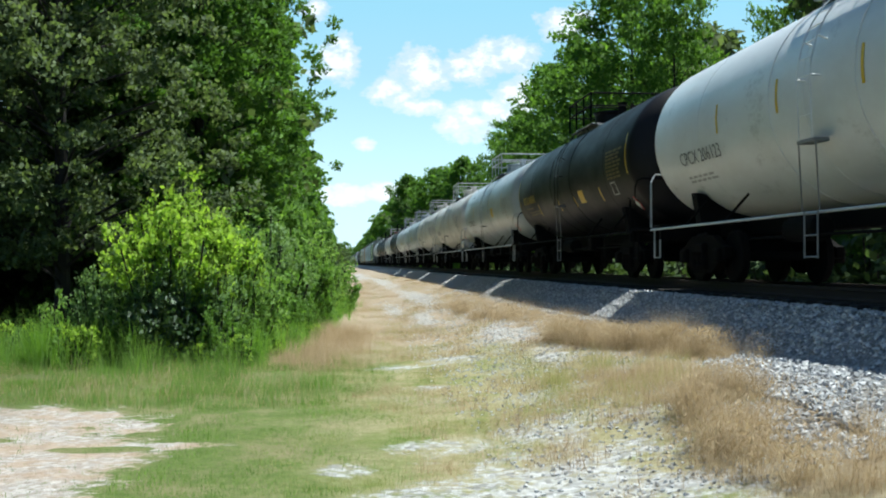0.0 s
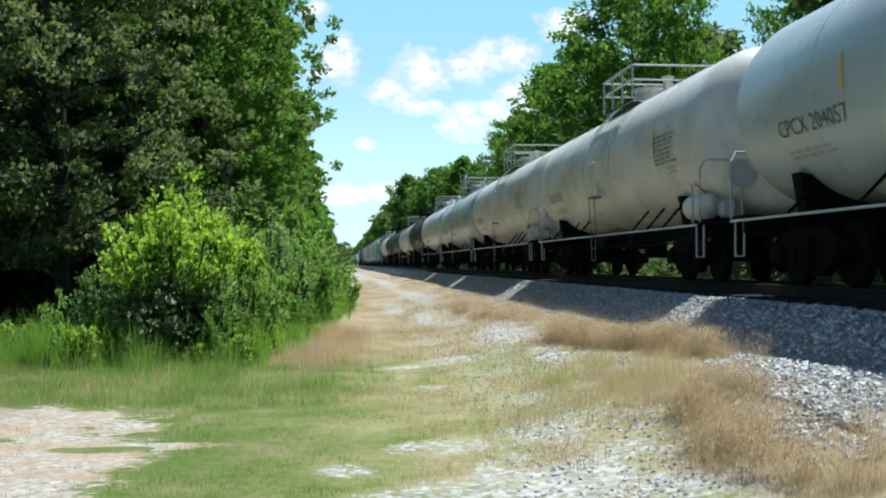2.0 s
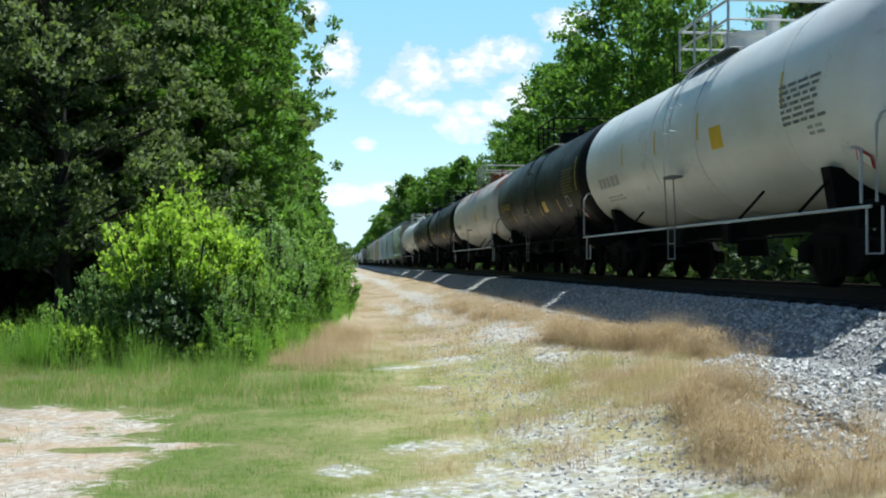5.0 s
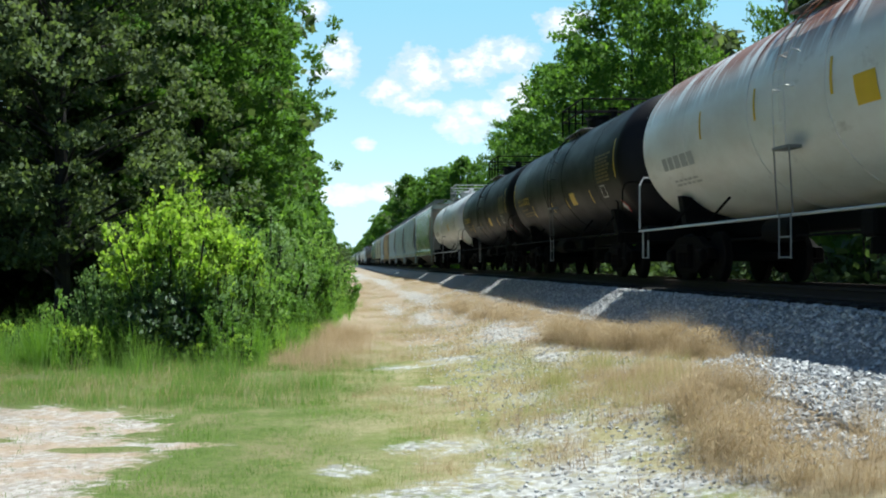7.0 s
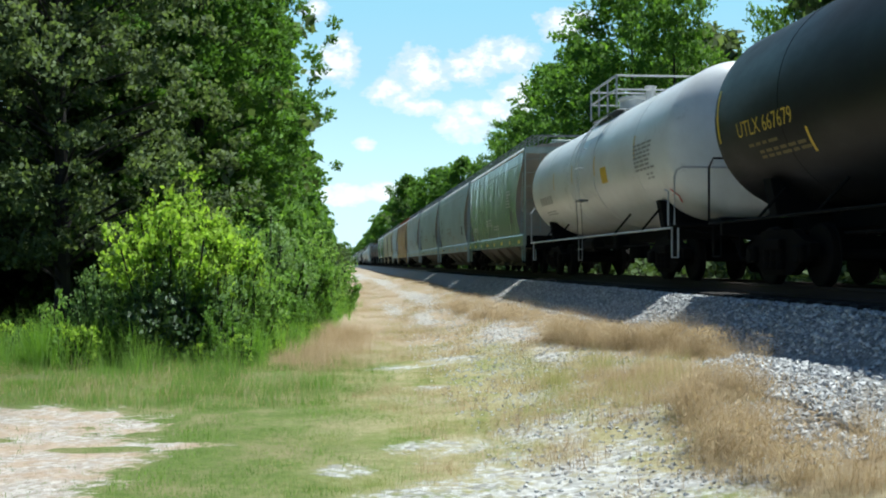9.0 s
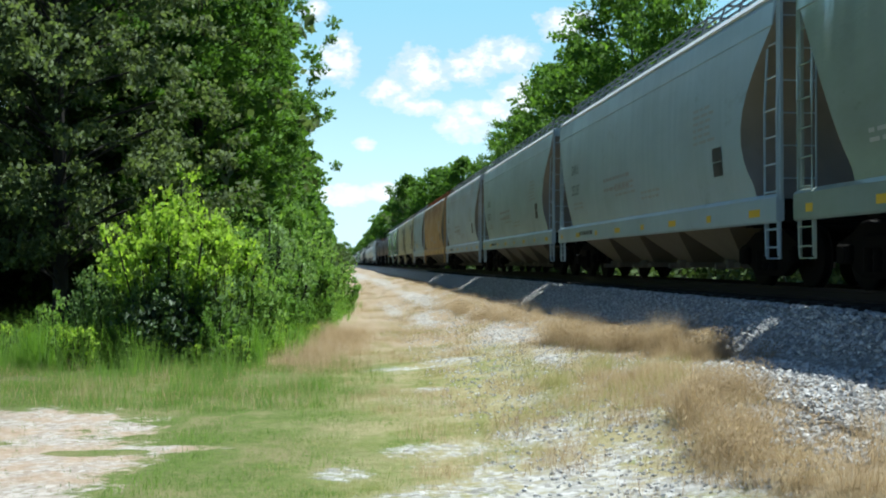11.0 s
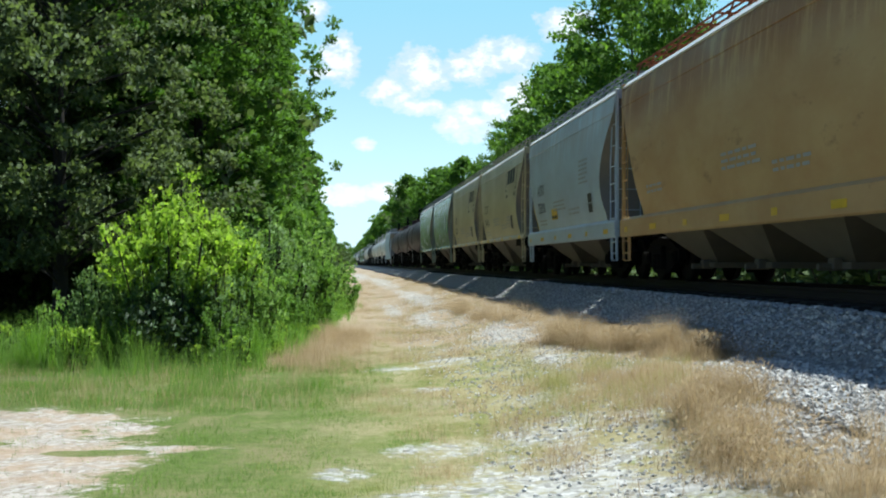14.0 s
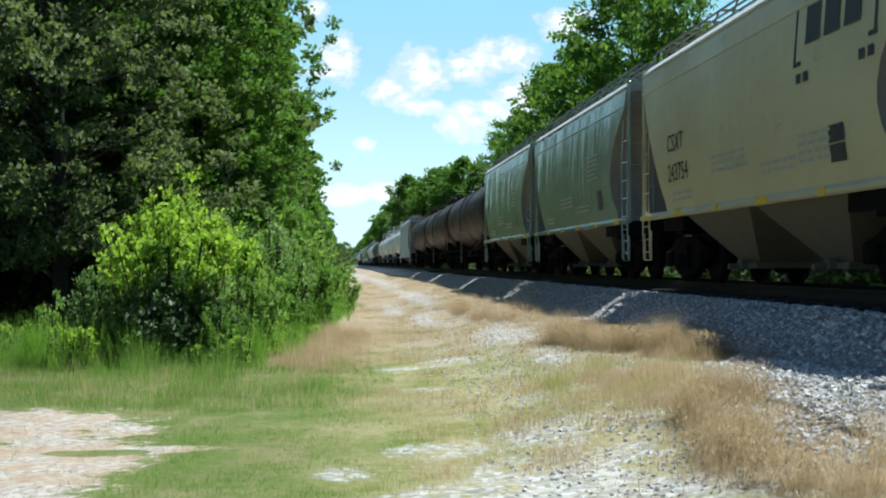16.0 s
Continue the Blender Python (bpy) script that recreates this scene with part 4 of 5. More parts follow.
def bars(bm, place, y, w, rows, gap, h, seed):
    """Unreadable stencil lines as plain bars; place(y, up) gives a point."""
    rng = random.Random(seed)
    for i in range(rows):
        yy, z = y, -i * gap
        while yy > y - w:
            ln = rng.uniform(0.12, 0.35)
            a, b = place(yy, z), place(yy - ln, z)
            c, d = place(yy - ln, z + h), place(yy, z + h)
            bm.faces.new([bm.verts.new(p) for p in (a, b, c, d)])
            yy -= ln + 0.07
    return bm


def tank_mesh(paint_mat, half):
    bm = bmesh.new()
    prof = []
    for i in range(9):
        t = math.pi / 2 * i / 8
        prof.append((-half - 0.62 * math.cos(t), max(0.05, R * math.sin(t))))
    for y in (-4.9, -1.15, 0.32, 1.5, 4.6):
        prof += [(y - 0.03, R), (y - 0.028, R + (0.012 if y in (-1.15, 1.5) else 0.005)), (y + 0.028, R + (0.012 if y in (-1.15, 1.5) else 0.005)), (y + 0.03, R)]
    for i in range(8, -1, -1):
        t = math.pi / 2 * i / 8
        prof.append((half + 0.62 * math.cos(t), max(0.05, R * math.sin(t))))
    lathe(bm, prof, 56, "Y", (0, 0, ZC))
    return mesh_of("tank", bm, paint_mat, True)


def ladder_rungs(bm, a, b, wide, n, r=0.014):
    """Two stiles from a to b (lists of points), rungs between; wide runs along Y."""
    for s in (-1, 1):
        rod(bm, [Vector(p) + Vector((0, s * wide / 2, 0)) for p in a], r * 1.4, 5)
    for i in range(n):
        f = (i + 0.5) / n * (len(a) - 1)
        k = min(len(a) - 2, int(f))
        p = Vector(a[k]).lerp(Vector(a[k + 1]), f - k)
        rod(bm, [p + Vector((0, -wide / 2, 0)), p + Vector((0, wide / 2, 0))], r, 5)
    return bm


def tank_car(label, paint_mat, rail_mat, look_of, mark="", seed=0, jacket=False, ready=True):
    """A tank car about 16.4 m over couplers. look_of: 'white', 'black' or 'maroon' markings."""
    half, lc = 7.1, 8.19
    car = thing("tank_car", label, "railcar", "freight train")
    CARS.append((car, lc))
    pm = paint_mat.name
    part("tank", cached(("tank", pm), lambda: tank_mesh(paint_mat, half)), paint_mat, car)
    under = FRAME

    def frame_mesh():
        bm = bmesh.new()
        box(bm, 0, 0, 0.98, 0.5, 2 * lc - 1.5, 0.26, 0.02)
        for s in (-1, 1):
            y = s * (lc - 2.5)
            prism(bm, [(-0.95, 1.58), (-1.22, 1.62), (-1.12, 1.05), (1.12, 1.05), (1.22, 1.62), (0.95, 1.58), (0, 1.25)], y - 0.14, y + 0.14)
            box(bm, 0, s * (lc - 0.85), 1.06, 2.9, 0.55, 0.06, 0.01)
            box(bm, 0, s * (lc - 1.15), 0.92, 2.9, 0.10, 0.24)
        return mesh_of("underframe", bm, under)

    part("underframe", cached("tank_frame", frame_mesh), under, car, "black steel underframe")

    def brake_mesh():
        bm = bmesh.new()
        lathe(bm, [(-0.55, 0.02), (-0.55, 0.16), (-0.5, 0.19), (0.5, 0.19), (0.55, 0.16), (0.55, 0.02)], 14, "Y", (-0.75, 1.9, 0.85))
        box(bm, -0.8, -1.2, 0.85, 0.35, 0.4, 0.35, 0.04)
        rod(bm, [(-0.8, -4, 0.75), (-0.8, 4, 0.75)], 0.025)
        lathe(bm, [(-0.35, 0.3), (0.0, 0.26), (0.12, 0.12)], 12, "Z", (0, 0, 0.82))
        return mesh_of("brake_gear", bm, FRAME)

    part("brake_gear", cached("tank_brake", brake_mesh), FRAME, car, "black brake cylinder and pipes")
    for s in (-1, 1):
        bogie(car, s * (lc - 2.5), s)
    couplers(car, lc)
    rm = rail_mat.name

    def side_rail():
        bm = bmesh.new()
        rod(bm, [(-1.50, -lc + 0.7, 1.00), (-1.50, lc - 0.7, 1.00)], 0.022, 6)
        return mesh_of("side_rail", bm, rail_mat)

    def strut(y):
        bm = bmesh.new()
        rod(bm, [(-1.49, y + 0.14, 1.02), (-1.20, y - 0.14, 1.44)], 0.024, 5)
        return mesh_of("strut", bm, FRAME)

    def end_rail():
        bm = bmesh.new()
        rod(bm, [(-1.47, 0.62, 1.05), (-1.47, 0.62, 1.95), (-1.44, 0.56, 2.07), (-1.35, 0.5, 2.12), (1.35, 0.5, 2.12), (1.47, 0.62, 1.95), (1.47, 0.62, 1.05)], 0.021, 6)
        for x in (-1.40, 1.40):
            rod(bm, [(x, 0.62, 1.0), (x, 0.62, 0.45), (x, 1.0, 0.45), (x, 1.0, 1.0)], 0.018, 5)
        rod(bm, [(-1.47, 1.0, 1.05), (-1.47, 1.0, 1.7), (-1.44, 1.3, 1.75)], 0.02, 5)
        return mesh_of("end_handrail", bm, rail_mat)

    for s in (1, -1):
        part("side_rail", cached(("side_rail", rm), side_rail), rail_mat, car, at=pose(0, 0, 0, 0, 0, 0 if s > 0 else 180))
        for k in range(6 if jacket else 4):
            y = (-5.6, -3.4, 3.2, 5.2, -4.5, 2.0)[k]
            part("strut", cached(("strut", y), lambda y=y: strut(y)), FRAME, car, at=pose(0, 0, 0, 0, 0, 0 if s > 0 else 180))
        part("end_handrail", cached(("end_rail", rm), end_rail), rail_mat, car, at=pose(0, s * lc, 0, 0, 0, 180 if s > 0 else 0))

    def ladder():
        bm = bmesh.new()
        arc = [on_tank(0, radians(a), 0.13) for a in range(80, -1, -10)]
        ladder_rungs(bm, arc + [Vector((-1.62, 0, 1.95))], None, 0.40, 11, 0.009)
        for a in (60, 20, 2):
            for s in (-0.23, 0.23):
                rod(bm, [on_tank(s, radians(a), -0.01), on_tank(s, radians(a), 0.13)], 0.015, 5)
        return mesh_of("ladder", bm, paint_mat)

    def step():
        bm = bmesh.new()
        box(bm, -1.52, 0, 1.93, 0.22, 0.52, 0.05, 0.01)
        rod(bm, [(-1.60, -0.26, 1.93), (-1.55, -0.26, 1.02)], 0.012, 5)
        rod(bm, [(-1.60, 0.26, 1.93), (-1.55, 0.26, 1.02)], 0.012, 5)
        for z in (0.98, 0.70, 0.42):
            rod(bm, [(-1.55, -0.2, z), (-1.55, 0.2, z)], 0.012, 5)
        for y in (-0.2, 0.2):
            rod(bm, [(-1.55, y, 1.02), (-1.55, y, 0.40)], 0.013, 5)
        return mesh_of("ladder_step", bm, GRATING)

    for s in (1, -1):
        part("ladder_step", cached("ladder_step", step), GRATING, car, "grey steel step below the ladder", at=pose(0, 0, 0, 0, 0, 0 if s > 0 else 180))
        part("ladder", cached(("ladder", pm), ladder), rail_mat, car, at=pose(0, 0, 0, 0, 0, 0 if s > 0 else 180))

    def platform():
        bm = bmesh.new()
        z0 = ZC + R + 0.04
        box(bm, 0, 0, z0 - 0.16, 0.40, 2.6, 0.03, 0.008)
        box(bm, 0, 0, z0 - 0.25, 0.08, 2.7, 0.14, 0.01)
        return mesh_of("walkway_board", bm, GRATING)

    def railing():
        bm = bmesh.new()
        z0 = ZC + R - 0.08
        for x in (-0.95, 0.95):
            ys = (-1.35, -0.45, 0.45, 1.35)
            for y in ys:
                rod(bm, [(x, y, z0), (x, y, z0 + 0.78)], 0.026, 5)
            rod(bm, [(x, -1.35, z0 + 0.78), (x, 1.35, z0 + 0.78)], 0.028, 6)
            rod(bm, [(x, -1.35, z0 + 0.44), (x, 1.35, z0 + 0.44)], 0.024, 6)
        for y in (-1.35, 1.35):
            rod(bm, [(-0.95, y, z0 + 0.78), (0.95, y, z0 + 0.78)], 0.026, 6)
            rod(bm, [(-0.95, y, z0 + 0.44), (0.95, y, z0 + 0.44)], 0.022, 6)
        return mesh_of("top_railing", bm, rail_mat)

    def dome():
        bm = bmesh.new()
        z0 = ZC + R - 0.1
        lathe(bm, [(z0, 0.5), (z0 + 0.36, 0.5), (z0 + 0.40, 0.55), (z0 + 0.46, 0.55), (z0 + 0.52, 0.1)], 24, "Z")
        lathe(bm, [(z0, 0.26), (z0 + 0.3, 0.26), (z0 + 0.42, 0.2), (z0 + 0.5, 0.05)], 16, "Z", (0, 1.1, 0))
        lathe(bm, [(z0, 0.12), (z0 + 0.5, 0.12), (z0 + 0.6, 0.16), (z0 + 0.62, 0.02)], 12, "Z", (0, -1.0, 0))
        return mesh_of("valve_housing", bm, paint_mat, True)

    for x in (-0.72, 0.72):
        part("walkway_board", cached(("platform", pm), platform), paint_mat, car, "steel walkway board on top", at=pose(x, 0, 0))
    part("top_railing", cached(("railing", rm), railing), rail_mat, car, "thin safety railing on top")
    part("valve_housing", cached(("dome", pm), dome), paint_mat, car)
    if jacket:
        def reservoir():
            bm = bmesh.new()
            lathe(bm, [(-0.5, 0.04), (-0.48, 0.16), (-0.40, 0.23), (0.40, 0.23), (0.48, 0.16), (0.5, 0.04)], 18, "Y", (-1.12, -lc + 1.55, 1.36))
            return mesh_of("air_reservoir", bm, paint_mat, True)

        def brake_stand():
            bm = bmesh.new()
            box(bm, -0.95, -lc + 0.72, 1.28, 0.26, 0.24, 0.30, 0.04)
            rod(bm, [(-0.7, -lc + 0.7, 1.05), (-0.7, -lc + 0.7, 1.9)], 0.03, 6)
            lathe(bm, [(-0.03, 0.20), (-0.03, 0.26), (0.03, 0.26), (0.03, 0.20)], 18, "Y", (-0.7, -lc + 0.62, 1.9))
            rod(bm, [(-0.94, -lc + 0.62, 1.9), (-0.46, -lc + 0.62, 1.9)], 0.018, 5)
            return mesh_of("brake_stand", bm, GALV)

        part("air_reservoir", cached(("reservoir", pm), reservoir), paint_mat, car, "small white air reservoir on the end platform")
        part("brake_stand", cached("brake_stand", brake_stand), GALV, car, "grey hand brake and valve on the end platform")
    if not ready:
        return car
    # markings on the near side
    if look_of == "white":
        for y, a in ((3.6, -9), (1.15, -9), (-1.4, -9), (-5.0, -6)):
            part("stripe", cached(("stripe", a, y), lambda y=y, a=a: wrapped("stripe", YELLOW, y, y + 0.075, radians(a), radians(a + 18))), YELLOW, car, "yellow reflective stripe")
        if paint_mat is not DULL:
            part("notice", cached("yellow_square", lambda: wrapped("notice", YELLOW, -2.5, -1.95, radians(-18), radians(-4))), YELLOW, car, "square yellow notice")
        for y, a, w, h in ((5.7, -33, 1.3, 7), (-4.9, 2, 1.1, 22), (-4.9, -24, 0.35, 9), (-5.6, -22, 0.4, 7)):
            part("stencil", cached(("stencil", y), lambda y=y, a=a, w=w, h=h: mesh_of("stencil", bars(bmesh.new(), lambda yy, u, a=a: on_tank(yy, radians(a) + u / R, 0.008), y, w, max(1, h // 3), 0.085, 0.045, int(y * 7)), FADE)), FADE, car, "grey stencilled lines")
    elif look_of == "black":
        for y, a, l in ((3.8, -34, 14), (0.8, -34, 14), (-1.3, -34, 12), (-4.2, -34, 14)):
            part("stripe", cached(("bstripe", y), lambda y=y, a=a, l=l: wrapped("stripe", YELLOW, y, y + 0.075, radians(a), radians(a + l))), YELLOW, car, "yellow reflective stripe")
        for y in (6.95, -7.0):
            part("stripe", cached(("bstripe", y), lambda y=y: wrapped("stripe", YELLOW, y, y + 0.07, radians(-16), radians(17))), YELLOW, car, "long yellow reflective stripe")
        part("notice", cached("byellow", lambda: wrapped("notice", YELLOW, -2.4, -1.85, radians(-31), radians(-18))), YELLOW, car, "square yellow notice")
        for y, a, w, h in ((5.9, -23, 1.0, 4), (5.6, -28, 1.4, 7), (-5.2, 6, 1.1, 24)):
            part("stencil", cached(("bstencil", y), lambda y=y, a=a, w=w, h=h: mesh_of("stencil", bars(bmesh.new(), lambda yy, u, a=a: on_tank(yy, radians(a) + u / R, 0.008), y, w, max(1, h // 3), 0.085, 0.05, int(y * 7)), OCHRE)), OCHRE, car, "faded ochre stencilled lines")

        def outline():
            bm = bmesh.new()
            for y0, y1, a0, a1 in ((-5.75, -5.3, -31, -29.8), (-5.75, -5.3, -20.2, -19), (-5.75, -5.7, -29.8, -20.2), (-5.35, -5.3, -29.8, -20.2)):
                bm.faces.new([bm.verts.new(on_tank(y, radians(a), 0.008)) for y, a in ((y0, a0), (y1, a0), (y1, a1), (y0, a1))])
            return mesh_of("stencil", bm, FADE)

        part("stencil", cached("boutline", outline), FADE, car, "pale outlined stencil box")

    def placard(mat, s):
        bm = bmesh.new()
        c = -6.6
        bm.faces.new([bm.verts.new(on_tank(c + dy * s, radians(-43) + da * s / R, 0.03 if s < 0.2 else 0.02)) for dy, da in ((1, 0), (0, 1), (-1, 0), (0, -1))])
        return mesh_of("placard", bm, mat)

    if look_of != "maroon":
        p = part("placard", cached("placard", lambda: placard(RED, 0.20)), RED, car, "red and white diamond placard")
        part("face", cached("placard_face", lambda: placard(PLACARD, 0.15)), PLACARD, p)
    if mark:
        tank_letters(car, mark, half - (0.9 if look_of == "black" else 1.35), radians(-16 if look_of == "black" else -23), 0.34, YINK if look_of == "black" else WORNINK)
    elif look_of != "maroon":
        ink = OCHRE if look_of == "black" else FADE
        part("stencil", cached(("mark", look_of), lambda: mesh_of("stencil", bars(bmesh.new(), lambda yy, u: on_tank(yy, radians(-23) + u / R, 0.008), 6.0, 1.6, 1, 0.3, 0.24, 5), ink)), ink, car, "worn stencilled mark")
    return car


# (x, z) of a hopper's near side from the side sill up to the eave
SIDE = [(-1.49, 1.30), (-1.52, 1.5), (-1.552, 1.7), (-1.575, 1.9), (-1.592, 2.15), (-1.60, 2.4), (-1.603, 2.65), (-1.60, 2.9), (-1.59, 3.15), (-1.575, 3.4), (-1.558, 3.6), (-1.54, 3.75), (-1.50, 4.05), (-1.42, 4.22)]
EAVE = 4.22


def hopper_body(paint_mat, half, bays, deep):
    """The bulging sides, the drawn-in ends and the pitched roof, as one shell."""
    bm = bmesh.new()
    full = SIDE + [(-0.9, 4.36), (0, 4.44), (0.9, 4.36)] + [(-x, z) for x, z in reversed(SIDE)]

    def back(z, near):
        t = min(1.0, max(0.0, (3.85 - z) / 2.4))
        return 0.08 + (1.18 * math.sin(t * 2.35) ** 1.2 if near else 1.55 * t ** 0.85)

    ys = [-1, -0.5, 0, 0.5, 1]
    rows = [[bm.verts.new((x, f * (half - back(z, f < 0)) if abs(f) == 1 else f * (half - 2.0), z)) for x, z in full] for f in ys]
    for u, w in zip(rows, rows[1:]):
        for k in range(len(full) - 1):
            bm.faces.new((u[k], u[k + 1], w[k + 1], w[k]))
        bm.faces.new((u[-1], u[0], w[0], w[-1]))
    n = len(full)
    for r in (rows[0], rows[-1]):
        for k in range(n // 2):
            q = [r[k], r[k + 1], r[n - 2 - k], r[n - 1 - k]]
            q = list(dict.fromkeys(q))
            if len(q) > 2:
                bm.faces.new(q).material_index = 1
    bmesh.ops.recalc_face_normals(bm, faces=bm.faces)
    return mesh_of("body", bm, [paint_mat, ENDGRIME], True)


def hopper_car(label, paint_mat, long=True, mark=(), dark_marks=True, ready=True, logo=False, low=False, roof_mat=None):
    lc = 7.95 if long else 5.9
    half = lc - 0.34
    bays = 4 if long else 2
    sill_lo = 0.92 if long or low else 1.2
    car = thing("hopper_car", label, "railcar", "freight train")
    CARS.append((car, lc))
    key = (paint_mat.name, long, low)
    roof_mat = roof_mat or paint_mat
    part("body", cached(("hbody", key), lambda: hopper_body(paint_mat, half, bays, sill_lo)), paint_mat, car)

    def sill():
        bm = bmesh.new()
        prism(bm, [(-1.53, sill_lo), (-1.56, sill_lo + 0.03), (-1.56, 1.28), (-1.50, 1.34), (-1.44, 1.32), (-1.44, sill_lo + 0.03)], -half, half)
        return mesh_of("side_sill", bm, paint_mat)

    for s in (0, 180):
        part("side_sill", cached(("sill", key), sill), paint_mat, car, at=pose(0, 0, 0, 0, 0, s))

    def eave():
        bm = bmesh.new()
        prism(bm, [(-1.49, 4.14), (-1.52, 4.16), (-1.40, 4.29), (-1.37, 4.21)], -half + 0.1, half - 0.1)
        return mesh_of("eave_rail", bm, EAVE_SUN)

    for s in (0, 180):
        part("eave_rail", cached(("eave", key), eave), EAVE_SUN, car, at=pose(0, 0, 0, 0, 0, s))

    def chord():
        bm = bmesh.new()
        prism(bm, [(-1.545, 3.72), (-1.56, 3.73), (-1.515, 4.06), (-1.455, 4.19), (-1.44, 4.18)], -half + 0.14, half - 0.14)
        return mesh_of("top_plate", bm, paint_mat)

    for s in (0, 180):
        part("top_plate", cached(("chord", key), chord), paint_mat, car, at=pose(0, 0, 0, 0, 0, s))

    def under():
        bm = bmesh.new()
        box(bm, 0, 0, 0.98, 0.55, 2 * half, 0.3, 0.02)
        for s in (-1, 1):
            box(bm, 0, s * (half - 0.12), 1.1, 3.0, 0.22, 0.32, 0.01)
            box(bm, 0, s * (half - 1.7), 1.05, 2.6, 0.35, 0.3, 0.02)
            for x in (-1.35, 1.35):
                box(bm, x, s * (half - 1.75), 1.1, 0.12, 1.2, 0.25)
        lathe(bm, [(-0.5, 0.02), (-0.5, 0.17), (0.5, 0.17), (0.5, 0.02)], 12, "X", (0, half - 0.8, 1.55))
        box(bm, 0.5, half - 0.5, 2.0, 0.4, 0.3, 0.4, 0.03)
        return mesh_of("underframe", bm, FRAME)

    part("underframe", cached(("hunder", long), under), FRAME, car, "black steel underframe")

    def bay(y):
        bm = bmesh.new()
        span = (2 * half - 4.6) / bays
        w = span / 2 - 0.03
        top = [(-1.43, y - w, sill_lo + 0.1), (1.43, y - w, sill_lo + 0.1), (1.43, y + w, sill_lo + 0.1), (-1.43, y + w, sill_lo + 0.1)]
        o = 0.30 if long else 0.38
        zo = 0.36
        low = [(-0.75, y - o, zo), (0.75, y - o, zo), (0.75, y + o, zo), (-0.75, y + o, zo)]
        a = [bm.verts.new(p) for p in top]
        b = [bm.verts.new(p) for p in low]
        for k in range(4):
            bm.faces.new((a[k], a[(k + 1) % 4], b[(k + 1) % 4], b[k]))
        bm.faces.new(a)
        bm.faces.new(b)
        bmesh.ops.recalc_face_normals(bm, faces=bm.faces)
        box(bm, 0, y, 0.32, 1.7, 2 * o + 0.12, 0.10, 0.01)
        box(bm, -0.9, y, 0.34, 0.14, 0.18, 0.16, 0.02)
        rod(bm, [(-0.75, y, 0.30), (-1.15, y, 0.30)], 0.05, 8)
        return mesh_of("hopper_bay", bm, BAYSHADE if long or low else paint_mat)

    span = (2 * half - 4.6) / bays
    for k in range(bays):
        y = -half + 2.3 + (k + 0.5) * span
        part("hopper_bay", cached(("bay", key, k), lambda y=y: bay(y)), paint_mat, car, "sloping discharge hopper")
    for s in (-1, 1):
        bogie(car, s * (half - 1.45), s)
    couplers(car, lc)

    def end_ladder():
        bm = bmesh.new()
        # corner ladders, grab irons and steps at one end (towards -Y)
        ladder_rungs(bm, [(-1.5, 0.28, 0.45), (-1.52, 0.28, 1.3), (-1.52, 0.28, 2.6), (-1.46, 0.22, 4.2)], None, 0.44, 10, 0.014)
        for k in range(6):
            rod(bm, [(-1.45, 0.05, 1.55 + k * 0.46), (-0.95, 0.05, 1.55 + k * 0.46)], 0.012, 5)
        rod(bm, [(-0.95, 0.05, 1.4), (-0.95, 0.05, 4.0)], 0.016, 5)
        for x in (-1.48, 1.48):
            box(bm, x, 0.05, 2.75, 0.05, 0.14, 3.0, 0.005)
            rod(bm, [(x, 0.05, 1.0), (x, 0.05, 0.42), (x, 0.5, 0.42), (x, 0.5, 1.0)], 0.02, 5)
        ladder_rungs(bm, [(1.5, 0.28, 0.45), (1.52, 0.28, 1.3), (1.52, 0.28, 2.6), (1.46, 0.22, 4.2)], None, 0.44, 10, 0.014)
        box(bm, 0, 0.06, 4.15, 2.9, 0.06, 0.22)
        return mesh_of("end_ladder", bm, paint_mat)

    for s in (0, 180):
        yy = -half if s == 0 else half
        part("end_ladder", cached(("endlad", key), end_ladder), paint_mat, car, "end ladders and grab irons", at=pose(0, yy, 0, 0, 0, s))

    def walkway():
        bm = bmesh.new()
        for x in (-0.95, 0.95):
            for k in range(4):
                box(bm, x - 0.24 + 0.16 * k, 0, 4.66, 0.025, 2 * half - 0.1, 0.035)
        for i in range(int(2 * half / 0.9) + 1):
            y = -half + 0.1 + i * 0.9
            for x in (-0.95, 0.95):
                box(bm, x, y, 4.63, 0.62, 0.05, 0.03)
                rod(bm, [(x - 0.3, y, 4.64), (x - 0.42, y, 4.32)], 0.018, 4)
                rod(bm, [(x + 0.3, y, 4.64), (x + 0.2, y, 4.4)], 0.018, 4)
        for s in (-1, 1):
            for k in range(4):
                box(bm, 0, s * (half - 0.1 - 0.12 * k), 4.66, 1.9, 0.05, 0.03)
        return mesh_of("roof_walkway", bm, GRATING if paint_mat is not ORANGE else RUSTSTEEL)

    part("roof_walkway", cached(("walkway", key), walkway), GALV, car, "steel grating walkway on the roof")

    def hatches():
        bm = bmesh.new()
        box(bm, 0, 0, 4.50, 0.7, 2 * half - 1.2, 0.14, 0.02)
        for i in range(10 if long else 6):
            y = -half + 1.0 + i * (2 * half - 2.0) / (9 if long else 5)
            box(bm, 0, y, 4.60, 0.78, 0.08, 0.06)
        return mesh_of("hatch_cover", bm, roof_mat)

    part("hatch_cover", cached(("hatch", key), hatches), roof_mat, car, "long trough hatch cover on the roof")
    if not ready:
        return car

    def side_at(yy, z):
        for (x0, z0), (x1, z1) in zip(SIDE, SIDE[1:]):
            if z <= z1:
                f = max(0, (z - z0) / (z1 - z0))
                return Vector((x0 + (x1 - x0) * f - 0.014, yy, z))
        return Vector((-1.44, yy, z))

